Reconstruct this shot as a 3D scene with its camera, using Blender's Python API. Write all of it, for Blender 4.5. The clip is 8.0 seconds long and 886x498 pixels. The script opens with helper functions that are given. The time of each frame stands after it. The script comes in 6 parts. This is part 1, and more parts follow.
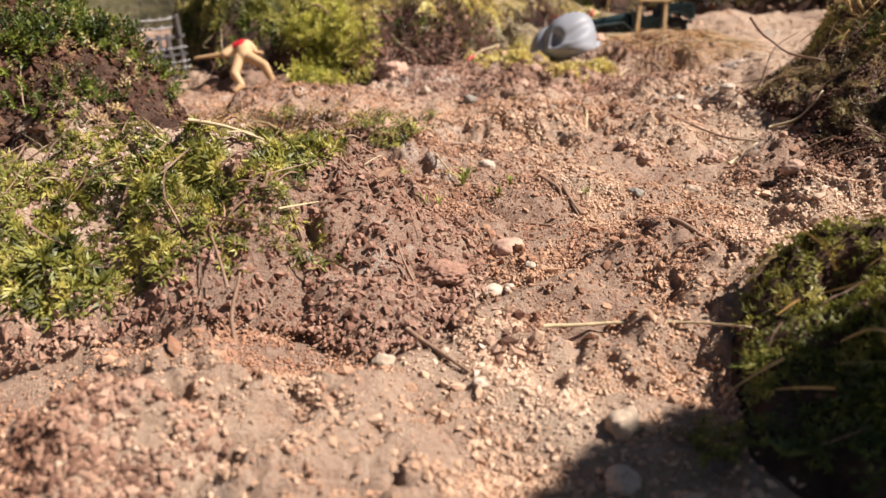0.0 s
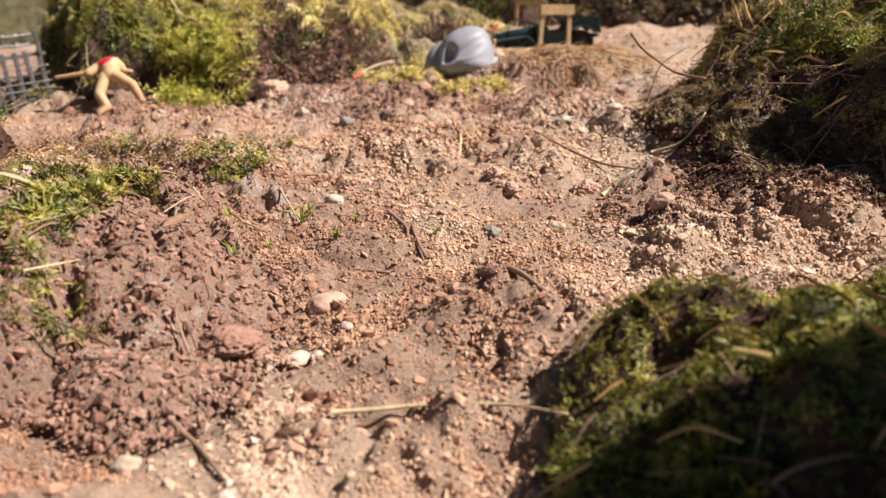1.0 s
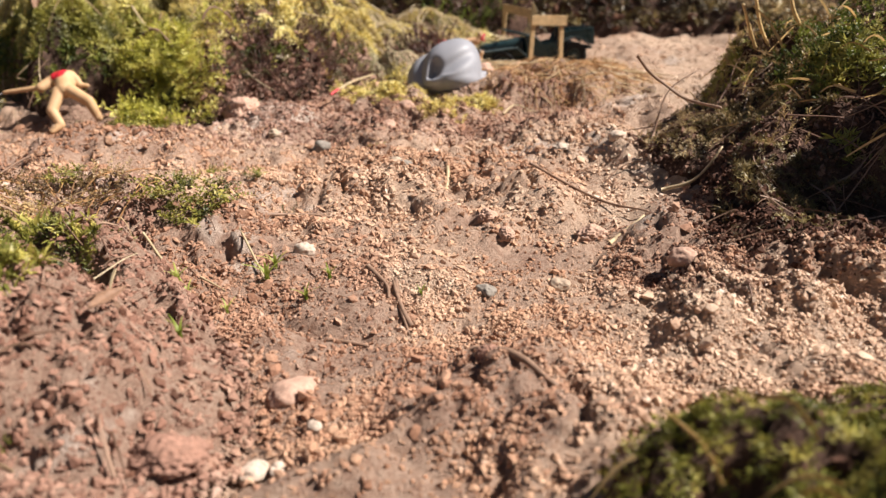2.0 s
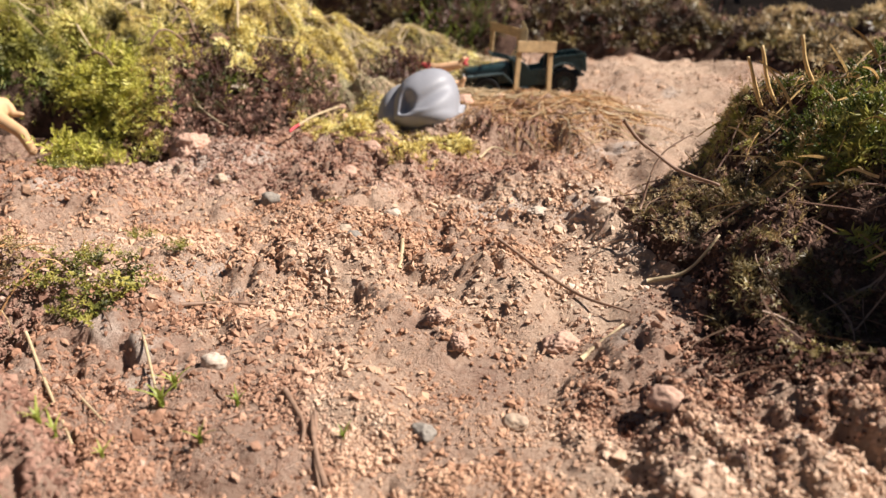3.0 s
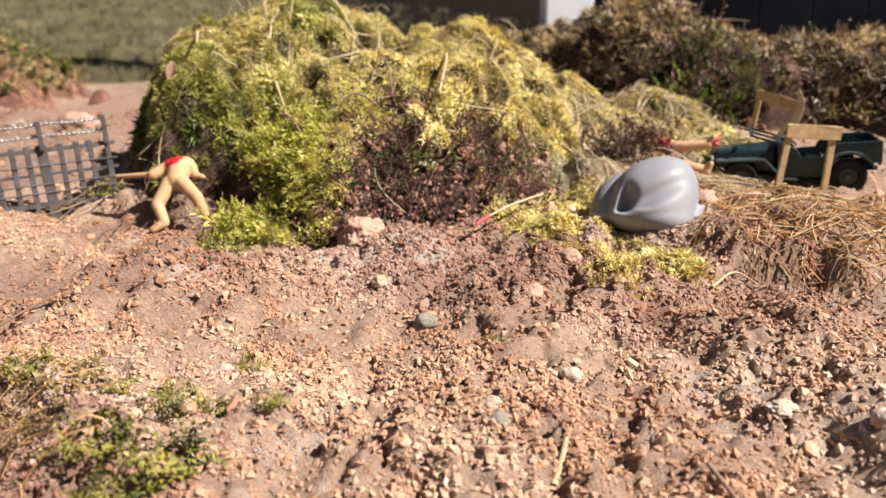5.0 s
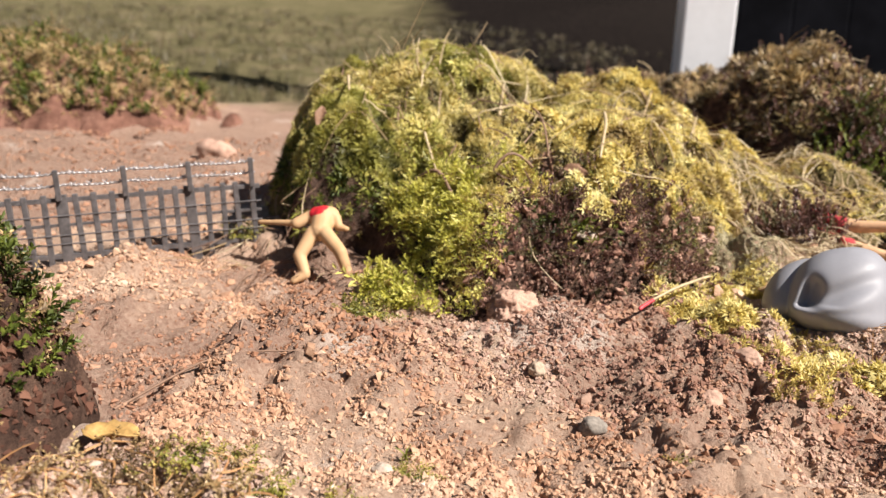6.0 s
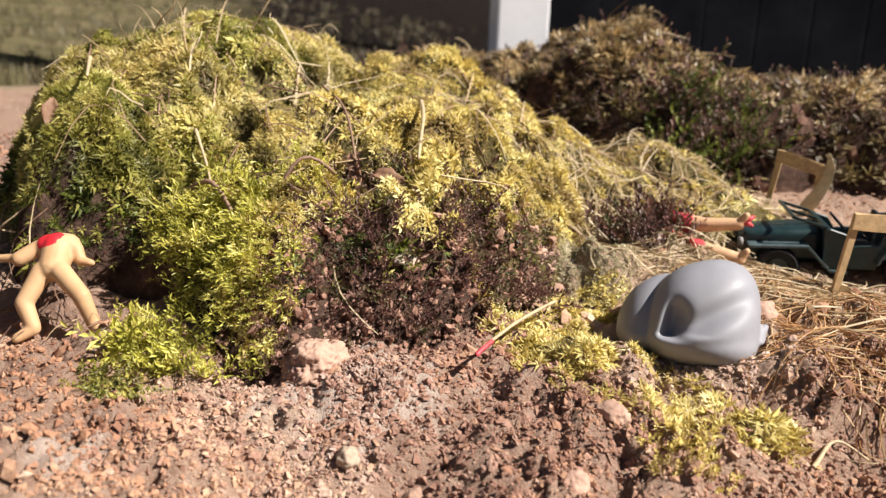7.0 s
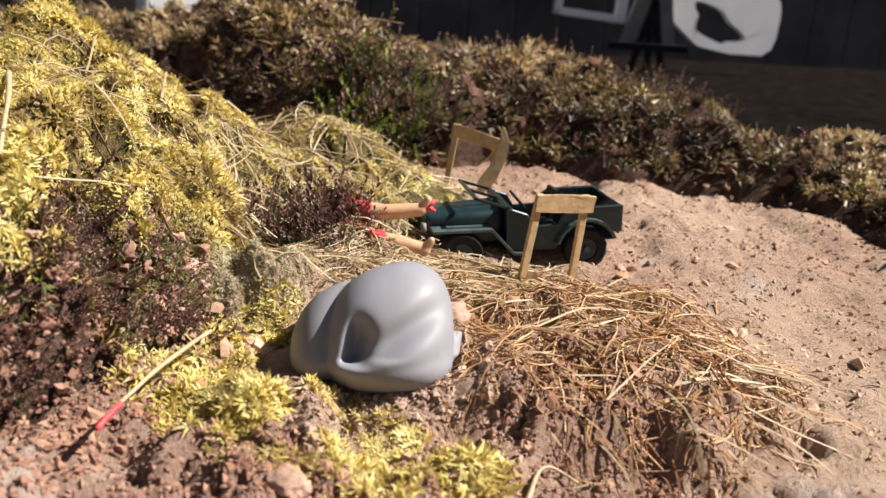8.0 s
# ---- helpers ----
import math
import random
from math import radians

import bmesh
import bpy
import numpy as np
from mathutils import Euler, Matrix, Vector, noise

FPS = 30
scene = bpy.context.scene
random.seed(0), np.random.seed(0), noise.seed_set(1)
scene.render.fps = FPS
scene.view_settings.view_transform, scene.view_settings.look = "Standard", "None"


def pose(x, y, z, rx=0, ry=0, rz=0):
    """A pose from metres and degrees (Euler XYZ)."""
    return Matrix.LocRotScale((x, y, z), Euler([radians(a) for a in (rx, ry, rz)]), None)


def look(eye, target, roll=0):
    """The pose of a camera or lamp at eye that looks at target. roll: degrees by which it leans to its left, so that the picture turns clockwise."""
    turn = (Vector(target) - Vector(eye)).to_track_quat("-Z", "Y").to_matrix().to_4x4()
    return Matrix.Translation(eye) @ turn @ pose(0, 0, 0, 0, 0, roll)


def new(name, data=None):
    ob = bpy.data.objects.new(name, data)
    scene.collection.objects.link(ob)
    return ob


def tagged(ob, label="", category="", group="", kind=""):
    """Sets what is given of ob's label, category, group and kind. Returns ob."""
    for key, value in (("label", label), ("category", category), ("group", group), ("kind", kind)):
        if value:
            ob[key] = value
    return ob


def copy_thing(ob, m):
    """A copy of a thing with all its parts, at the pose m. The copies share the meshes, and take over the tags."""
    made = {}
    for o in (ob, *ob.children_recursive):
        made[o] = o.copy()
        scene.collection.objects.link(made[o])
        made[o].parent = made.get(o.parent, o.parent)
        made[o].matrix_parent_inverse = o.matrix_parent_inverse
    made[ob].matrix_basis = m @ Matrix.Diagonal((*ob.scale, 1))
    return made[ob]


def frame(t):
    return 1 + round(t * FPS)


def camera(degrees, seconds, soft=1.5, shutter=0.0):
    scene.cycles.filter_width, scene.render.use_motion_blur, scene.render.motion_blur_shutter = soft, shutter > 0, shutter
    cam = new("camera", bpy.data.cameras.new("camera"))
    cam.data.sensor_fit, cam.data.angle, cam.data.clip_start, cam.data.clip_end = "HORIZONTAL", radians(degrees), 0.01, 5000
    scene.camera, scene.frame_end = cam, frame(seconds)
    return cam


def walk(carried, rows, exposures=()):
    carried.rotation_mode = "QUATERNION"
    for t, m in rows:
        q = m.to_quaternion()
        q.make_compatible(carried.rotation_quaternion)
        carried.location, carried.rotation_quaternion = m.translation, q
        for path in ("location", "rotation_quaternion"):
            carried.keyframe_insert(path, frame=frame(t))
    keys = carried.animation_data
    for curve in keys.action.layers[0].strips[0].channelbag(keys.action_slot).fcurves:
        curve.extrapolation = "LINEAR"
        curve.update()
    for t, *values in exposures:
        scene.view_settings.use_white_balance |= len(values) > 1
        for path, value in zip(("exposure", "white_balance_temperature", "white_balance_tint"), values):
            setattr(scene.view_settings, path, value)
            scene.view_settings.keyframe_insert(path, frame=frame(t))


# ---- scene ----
cam = camera(57.8, 8.0, soft=1.4)
PATH = [
    (0, (-0.001, -0.012, 0.091), (-0.035, 1.889, -0.529), -4.2),
    (0.5, (0.031, 0.014, 0.083), (0.067, 1.918, -0.53), -4.4),
    (1, (0.042, 0.027, 0.089), (0.127, 1.932, -0.515), -4.2),
    (1.2, (0.043, 0.036, 0.092), (0.143, 1.94, -0.511), -4.2),
    (2.3, (0.044, 0.083, 0.101), (0.188, 1.981, -0.513), -3.3),
    (2.5, (0.046, 0.093, 0.107), (0.197, 1.989, -0.509), -3.0),
    (3, (0.067, 0.123, 0.115), (0.195, 2.016, -0.517), -2.5),
    (3.5, (0.066, 0.141, 0.123), (0.137, 2.032, -0.525), -1.8),
    (4, (0.082, 0.168, 0.13), (0.044, 2.061, -0.514), -1.4),
    (4.5, (0.086, 0.202, 0.13), (-0.142, 2.094, -0.479), -1.3),
    (5, (0.087, 0.22, 0.129), (-0.383, 2.086, -0.415), -1.2),
    (5.2, (0.081, 0.222, 0.133), (-0.481, 2.07, -0.385), -0.8),
    (6.3, (0.043, 0.261, 0.148), (-0.649, 2.069, -0.355), 1.4),
    (6.5, (0.039, 0.282, 0.148), (-0.54, 2.125, -0.37), 1.4),
    (7, (0.038, 0.321, 0.146), (-0.229, 2.226, -0.402), 1.7),
    (7.5, (0.039, 0.353, 0.141), (0.15, 2.265, -0.435), 2.7),
    (8, (0.049, 0.381, 0.143), (0.543, 2.227, -0.446), 3.9),
]
walk(cam, [(t, look(eye, target, roll)) for t, eye, target, roll in PATH])
cam.data.dof.use_dof, cam.data.dof.focus_distance, cam.data.dof.aperture_fstop = True, 0.28, 16.0

# ---- light: a clear sun from the right ----
SUN = Vector((0.69, -0.09, 0.73)).normalized()
world = bpy.data.worlds.new("sky")
scene.world = world
world.use_nodes = True
sky = world.node_tree.nodes.new("ShaderNodeTexSky")
sky.sky_type, sky.sun_disc = "NISHITA", False
sky.sun_elevation, sky.sun_rotation = math.asin(SUN.z), math.atan2(SUN.x, SUN.y)
world.node_tree.links.new(sky.outputs[0], world.node_tree.nodes["Background"].inputs[0])
world.node_tree.nodes["Background"].inputs[1].default_value = 0.022
sun = new("sun", bpy.data.lights.new("sun", "SUN"))
sun.data.energy, sun.data.angle, sun.data.color = 4.85, radians(0.6), (1.0, 0.93, 0.86)
sun.matrix_world = look(SUN * 5, (0, 0, 0))
scene.view_settings.exposure = 1.0


# ---- materials ----
class Nodes:
    """A short hand for building a node material."""

    def __init__(self, name, rough_value=0.8, spec=0.3):
        self.mat = bpy.data.materials.new(name)
        self.mat.use_nodes = True
        self.tree = self.mat.node_tree
        self.bsdf = self.tree.nodes["Principled BSDF"]
        self.out = self.tree.nodes["Material Output"]
        self.bsdf.inputs["Roughness"].default_value = rough_value
        self.bsdf.inputs["Specular IOR Level"].default_value = spec

    def node(self, kind, **values):
        n = self.tree.nodes.new(kind)
        for key, value in values.items():
            n.inputs[key].default_value = value
        return n

    def link(self, a, b):
        self.tree.links.new(a, b)

    def coords(self):
        return self.tree.nodes.new("ShaderNodeNewGeometry").outputs["Position"]

    def noise(self, size, detail=3.0, roughness=0.55):
        n = self.node("ShaderNodeTexNoise", Scale=1.0 / size, Detail=detail, Roughness=roughness)
        self.link(self.coords(), n.inputs["Vector"])
        return n.outputs["Fac"]

    def ramp(self, fac, *stops):
        n = self.tree.nodes.new("ShaderNodeValToRGB")
        e = n.color_ramp.elements
        while len(e) < len(stops):
            e.new(0.5)
        for k, (at, colour) in enumerate(stops):
            e[k].position, e[k].color = at, (*colour, 1)
        self.link(fac, n.inputs[0])
        return n.outputs[0]

    def mix(self, fac, a, b, mode="MIX"):
        n = self.tree.nodes.new("ShaderNodeMix")
        n.data_type, n.blend_type = "RGBA", mode
        for value, k in ((fac, 0), (a, 6), (b, 7)):
            if isinstance(value, (int, float)):
                n.inputs[k].default_value = value
            elif isinstance(value, tuple):
                n.inputs[k].default_value = (*value, 1)
            else:
                self.link(value, n.inputs[k])
        return n.outputs[2]

    def math(self, op, a, b=0.0):
        n = self.tree.nodes.new("ShaderNodeMath")
        n.operation = op
        for k, value in ((0, a), (1, b)):
            if isinstance(value, (int, float)):
                n.inputs[k].default_value = value
            else:
                self.link(value, n.inputs[k])
        return n.outputs[0]

    def island(self):
        return self.tree.nodes.new("ShaderNodeNewGeometry").outputs["Random Per Island"]

    def colour(self, socket):
        if isinstance(socket, tuple):
            self.bsdf.inputs["Base Color"].default_value = (*socket, 1)
        else:
            self.link(socket, self.bsdf.inputs["Base Color"])

    def bump(self, fac, depth, strength=0.6):
        n = self.node("ShaderNodeBump", Strength=strength, Distance=depth)
        self.link(fac, n.inputs["Height"])
        self.link(n.outputs[0], self.bsdf.inputs["Normal"])

    def leafy(self, amount):
        """Lets some of the light through, as thin leaves do."""
        t = self.tree.nodes.new("ShaderNodeBsdfTranslucent")
        m = self.tree.nodes.new("ShaderNodeMixShader")
        m.inputs[0].default_value = amount
        source = self.bsdf.inputs["Base Color"].links[0].from_socket
        self.link(source, t.inputs[0])
        self.link(self.bsdf.outputs[0], m.inputs[1])
        self.link(t.outputs[0], m.inputs[2])
        self.link(m.outputs[0], self.out.inputs[0])
        return self.mat


PALE, PINK, RED, DARK = (0.55, 0.39, 0.275), (0.46, 0.295, 0.205), (0.24, 0.130, 0.092), (0.28, 0.17, 0.12)


def red_places(n):
    """Where redder earth has been dug up: a few patches with ragged edges."""
    total = None
    wander = n.math("MULTIPLY", n.math("SUBTRACT", n.noise(0.025, 4.0, 0.65), 0.5), 0.11)
    for at, reach in (((-0.015, 0.30, 0.015), 0.075), ((-0.05, 0.21, 0.01), 0.06), ((-0.025, 0.255, 0.02), 0.055), ((-0.05, 0.345, 0.02), 0.05), ((0.02, 0.550, 0.03), 0.065), ((0.11, 0.512, 0.025), 0.028), ((-0.01, 0.570, 0.035), 0.065), ((0.02, 0.205, 0.0), 0.022),
                      ((0.06, 0.245, 0.005), 0.035), ((0.155, 0.325, 0.01), 0.05), ((-0.45, 0.80, 0.06), 0.26), ((-0.13, 0.60, 0.04), 0.05), ((-0.20, 0.42, 0.03), 0.10), ((0.14, 0.57, 0.03), 0.03)):
        d = n.tree.nodes.new("ShaderNodeVectorMath")
        d.operation = "DISTANCE"
        n.link(n.coords(), d.inputs[0])
        d.inputs[1].default_value = at
        k = n.math("MULTIPLY", n.math("SUBTRACT", reach, n.math("ADD", d.outputs["Value"], wander)), 45.0)
        total = k if total is None else n.math("MAXIMUM", total, k)
    c = n.tree.nodes.new("ShaderNodeClamp")
    n.link(total, c.inputs[0])
    c.inputs[2].default_value = 0.85
    return c.outputs[0]


def soil_colour(n):
    """Pale sand that turns to red earth in patches, with specks at grain size."""
    patches = n.ramp(n.noise(0.11, 4.0, 0.6), (0.36, RED), (0.46, PINK), (0.60, PALE))
    specks = n.ramp(n.noise(0.0022, 3.0, 0.75), (0.30, DARK), (0.44, (0.44, 0.30, 0.225)), (0.64, (0.60, 0.46, 0.36)))
    chalk = n.math("MULTIPLY", n.math("SUBTRACT", n.noise(0.034, 4.0, 0.6), 0.62), 9.0)
    ragged = n.math("MULTIPLY", n.math("SUBTRACT", n.noise(0.012, 4.0, 0.65), 0.5), 0.05)
    for at, reach in (((-0.018, 0.546, 0.036), 0.030), ((0.115, 0.458, 0.016), 0.018), ((0.145, 0.438, 0.020), 0.013), ((0.158, 0.395, 0.018), 0.009)):
        d = n.tree.nodes.new("ShaderNodeVectorMath")
        d.operation = "DISTANCE"
        n.link(n.coords(), d.inputs[0])
        d.inputs[1].default_value = at
        chalk = n.math("MAXIMUM", chalk, n.math("MULTIPLY", n.math("SUBTRACT", reach, n.math("ADD", d.outputs["Value"], ragged)), 90.0))
    c = n.tree.nodes.new("ShaderNodeClamp")
    n.link(chalk, c.inputs[0])
    c.inputs[2].default_value = 0.8
    return n.mix(0.45, n.mix(c.outputs[0], n.mix(red_places(n), patches, RED), (0.66, 0.57, 0.50)), specks)


def make_sand():
    n = Nodes("sand", 0.95, 0.15)
    earth = soil_colour(n)
    grass = n.ramp(n.noise(0.09, 5.0, 0.7), (0.32, (0.072, 0.068, 0.034)), (0.5, (0.128, 0.111, 0.058)), (0.68, (0.21, 0.17, 0.10)))
    split = n.tree.nodes.new("ShaderNodeSeparateXYZ")
    n.link(n.coords(), split.inputs[0])
    # the lawn begins beyond the dug earth
    edge = n.math("ADD", split.outputs[1], n.math("MULTIPLY", n.noise(0.12, 3.0), 0.14))
    beyond = n.math("MULTIPLY", n.math("MAXIMUM", n.math("SUBTRACT", split.outputs[0], 0.40), 0.0), 3.2)
    lawn = n.math("MULTIPLY", n.math("SUBTRACT", n.math("ADD", edge, beyond), 1.16), 14.0)
    clamp = n.tree.nodes.new("ShaderNodeClamp")
    n.link(lawn, clamp.inputs[0])
    # shade behind the bank, painted near-black and fading into the lawn
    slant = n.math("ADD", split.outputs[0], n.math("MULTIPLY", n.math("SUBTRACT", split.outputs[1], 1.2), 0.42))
    lawn_shade = n.math("MULTIPLY", n.math("SUBTRACT", n.math("ADD", slant, n.math("MULTIPLY", n.noise(0.16, 4.0, 0.6), 0.55)), -0.22), 3.2)
    clamp_shade = n.tree.nodes.new("ShaderNodeClamp")
    n.link(lawn_shade, clamp_shade.inputs[0])
    shade_tone = n.ramp(n.noise(0.02, 4.0, 0.7), (0.35, (0.006, 0.005, 0.005)), (0.65, (0.02, 0.016, 0.014)))
    n.colour(n.mix(clamp.outputs[0], earth, n.mix(clamp_shade.outputs[0], grass, shade_tone)))
    # the painted shade and the dry grass have no gloss
    n.link(n.math("MULTIPLY", n.math("SUBTRACT", 1.0, clamp.outputs[0]), 0.15), n.bsdf.inputs["Specular IOR Level"])
    n.bump(n.noise(0.0018, 5.0, 0.8), 0.0024, 1.0)
    return n.mat


def make_grains(name, stops, size=0.05):
    n = Nodes(name, 0.9, 0.2)
    tone = n.ramp(n.island(), *stops)
    patches = n.ramp(n.noise(0.11, 4.0, 0.6), (0.36, (0.62, 0.46, 0.38)), (0.46, (0.86, 0.74, 0.66)), (0.60, (1, 1, 1)))
    n.colour(n.mix(1.0, tone, n.mix(red_places(n), patches, (0.60, 0.455, 0.40)), "MULTIPLY"))
    n.bump(n.noise(0.0009, 3.0, 0.7), 0.0005, 0.7)
    return n.mat


def make_moss(name, shades, patch=0.03, through_light=0.3):
    """Leaves that differ one from the other, in patches of older and fresher growth."""
    n = Nodes(name, 0.5, 0.5)
    a, b, c = shades
    patches = n.ramp(n.noise(patch, 3.0, 0.6), (0.34, a), (0.50, b), (0.64, c))
    leaf = n.ramp(n.island(), (0.0, (0.72, 0.70, 0.66)), (0.35, (0.92, 0.91, 0.88)), (0.8, (1.03, 1.03, 1.0)), (1.0, (1.10, 1.09, 1.04)))
    n.colour(n.mix(1.0, patches, leaf, "MULTIPLY"))
    return n.leafy(through_light)


def make_stalks(name, stops, rough_value=0.6, through_light=0.0):
    n = Nodes(name, rough_value, 0.35)
    tone = n.ramp(n.island(), *stops)
    n.colour(n.mix(0.6, tone, n.ramp(n.noise(0.0015, 3.0, 0.6), (0.3, (0.5, 0.5, 0.5)), (0.7, (1.1, 1.1, 1.1))), "MULTIPLY"))
    n.bump(n.noise(0.0008, 2.0), 0.0003, 0.5)
    return n.leafy(through_light) if through_light else n.mat


def make_plain(name, colour, rough_value, spec=0.5, metal=0.0, mottle=0.12, size=0.006, bump=0.0):
    n = Nodes(name, rough_value, spec)
    n.bsdf.inputs["Metallic"].default_value = metal
    lo, hi = tuple(c * (1 - mottle) for c in colour), tuple(min(1, c * (1 + mottle)) for c in colour)
    n.colour(n.ramp(n.noise(size, 4.0, 0.65), (0.35, lo), (0.65, hi)))
    if bump:
        n.bump(n.noise(size * 0.4, 3.0), bump, 0.5)
    wear = n.ramp(n.noise(size * 1.7, 3.0), (0.3, (rough_value * 0.8,) * 3), (0.7, (min(1, rough_value * 1.2),) * 3))
    n.link(wear, n.bsdf.inputs["Roughness"])
    return n.mat


def make_dark_earth():
    n = Nodes("dark_earth", 0.95, 0.15)
    n.colour(n.ramp(n.noise(0.012, 5.0, 0.7), (0.32, (0.035, 0.020, 0.015)), (0.5, (0.095, 0.055, 0.04)), (0.68, (0.20, 0.12, 0.085))))
    n.bump(n.noise(0.0028, 5.0, 0.8), 0.0035, 1.0)
    return n.mat


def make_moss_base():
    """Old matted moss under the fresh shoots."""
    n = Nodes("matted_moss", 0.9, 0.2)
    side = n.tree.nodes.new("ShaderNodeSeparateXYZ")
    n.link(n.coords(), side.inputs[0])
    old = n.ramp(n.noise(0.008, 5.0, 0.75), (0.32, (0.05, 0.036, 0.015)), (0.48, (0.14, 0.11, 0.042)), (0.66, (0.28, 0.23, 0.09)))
    # bare brown front, its colour deepened to stand in for the overhang's shade
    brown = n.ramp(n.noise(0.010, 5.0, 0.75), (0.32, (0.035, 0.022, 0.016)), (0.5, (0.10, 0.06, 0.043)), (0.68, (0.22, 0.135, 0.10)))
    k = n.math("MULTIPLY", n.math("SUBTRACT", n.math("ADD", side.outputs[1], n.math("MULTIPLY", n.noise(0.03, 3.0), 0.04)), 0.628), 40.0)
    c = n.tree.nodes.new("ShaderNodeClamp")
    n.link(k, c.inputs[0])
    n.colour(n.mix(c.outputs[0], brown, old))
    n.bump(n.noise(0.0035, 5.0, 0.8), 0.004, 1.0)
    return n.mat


def make_red_earth():
    n = Nodes("red_earth", 0.95, 0.15)
    n.colour(n.ramp(n.noise(0.03, 5.0, 0.7), (0.30, (0.08, 0.037, 0.026)), (0.5, (0.21, 0.105, 0.075)), (0.7, (0.32, 0.18, 0.13))))
    n.bump(n.noise(0.006, 4.0, 0.75), 0.004, 0.9)
    return n.mat


def make_toy_skin():
    """Tan plastic with a dab of red paint at the neck."""
    n = Nodes("tan_plastic", 0.6, 0.35)
    d = n.tree.nodes.new("ShaderNodeVectorMath")
    d.operation = "DISTANCE"
    n.link(n.coords(), d.inputs[0])
    d.inputs[1].default_value = (-0.1485, 0.5855, 0.0650)
    near = n.math("LESS_THAN", n.math("ADD", d.outputs["Value"], n.math("MULTIPLY", n.noise(0.004, 2.0), 0.004)), 0.0075)
    tan = n.ramp(n.noise(0.012, 3.0), (0.35, (0.47, 0.285, 0.145)), (0.65, (0.55, 0.35, 0.19)))
    n.colour(n.mix(near, tan, (0.55, 0.02, 0.03)))
    return n.mat


SAND = make_sand()
RED_EARTH = make_red_earth()
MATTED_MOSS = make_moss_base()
TOY_SKIN = make_toy_skin()
TOY_FLESH = make_plain("pink_tan_plastic", (0.62, 0.38, 0.22), 0.45, 0.4)
RED_PAINT = make_plain("red_paint", (0.55, 0.06, 0.07), 0.5, 0.4, 0, 0.35, 0.003)
GREY_PLASTIC = make_plain("grey_plastic", (0.27, 0.27, 0.295), 0.52, 0.35, 0, 0.05, 0.012)
JEEP_PAINT = make_plain("dark_green_paint", (0.014, 0.032, 0.034), 0.32, 0.5, 0, 0.3, 0.008)
JEEP_EDGE = make_plain("pale_green_edge", (0.07, 0.10, 0.105), 0.35, 0.5, 0, 0.3, 0.004)
RUBBER = make_plain("black_rubber", (0.012, 0.012, 0.013), 0.7, 0.3)
CARD = make_plain("raw_card", (0.52, 0.36, 0.19), 0.8, 0.25, 0, 0.18, 0.004, 0.0003)
CARD_PALE = make_plain("pale_card", (0.62, 0.50, 0.30), 0.8, 0.25, 0, 0.12, 0.004)
FENCE_DARK = make_plain("dark_pewter_plastic", (0.13, 0.118, 0.118), 0.38, 0.5, 0.25, 0.3, 0.004)
FENCE_WIRE = make_plain("bright_wire", (0.46, 0.43, 0.43), 0.35, 0.5, 0.7, 0.25, 0.003)
WHITE_PAINT = make_plain("white_paint", (0.80, 0.80, 0.82), 0.5, 0.4, 0, 0.05, 0.04)
SHED_WOOD = make_plain("black_stained_wood", (0.014, 0.014, 0.018), 0.9, 0.1, 0, 0.4, 0.12)
GREY_BOARD = make_plain("grey_board", (0.22, 0.21, 0.20), 0.7, 0.3, 0, 0.15, 0.03)
DEAD_LEAF = make_stalks("dead_leaf", ((0.0, (0.20, 0.10, 0.06)), (0.5, (0.32, 0.18, 0.11)), (1.0, (0.42, 0.26, 0.17))), 0.6, 0.2)
YELLOW_LEAF = make_stalks("yellow_leaf", ((0.0, (0.60, 0.36, 0.12)), (1.0, (0.70, 0.46, 0.18))), 0.5, 0.25)


def make_stone(name, colour):
    n = Nodes(name, 0.9, 0.12)
    n.colour(n.mix(0.5, n.ramp(n.noise(0.004, 4.0, 0.7), (0.3, tuple(c * 0.65 for c in colour)), (0.7, tuple(min(1, c * 1.2) for c in colour))),
                   n.ramp(n.noise(0.0011, 2.0, 0.7), (0.35, tuple(c * 0.6 for c in colour)), (0.55, colour))))
    n.bump(n.noise(0.0012, 3.0, 0.7), 0.0005, 0.6)
    return n.mat


STONES = {"white": make_stone("white_stone", (0.54, 0.43, 0.345)), "pink": make_stone("pink_stone", (0.50, 0.32, 0.24)),
          "grey": make_stone("grey_stone", (0.27, 0.235, 0.20)), "tan": make_stone("tan_stone", (0.46, 0.35, 0.26)),
          "red": make_stone("red_clod", (0.33, 0.185, 0.135))}

DARK_EARTH = make_dark_earth()
GRAINS = make_grains("grains", ((0.0, (0.42, 0.27, 0.19)), (0.2, (0.52, 0.355, 0.255)), (0.7, (0.58, 0.42, 0.305)), (0.97, (0.63, 0.48, 0.36)), (1.0, (0.70, 0.59, 0.50))))
CLODS = make_grains("clods", ((0.0, (0.33, 0.215, 0.17)), (0.5, (0.46, 0.325, 0.26)), (1.0, (0.56, 0.43, 0.355))))
MOSS_GOLD = make_moss("golden_moss", ((0.34, 0.24, 0.09), (0.72, 0.585, 0.18), (0.88, 0.79, 0.37)), 0.022, 0.3)
MOSS_YELLOW = make_moss("yellow_moss", ((0.42, 0.305, 0.11), (0.68, 0.56, 0.17), (0.84, 0.745, 0.35)), 0.018, 0.3)
MOSS_GREEN = make_moss("green_moss", ((0.16, 0.13, 0.045), (0.54, 0.455, 0.145), (0.82, 0.70, 0.32)), 0.024, 0.3)
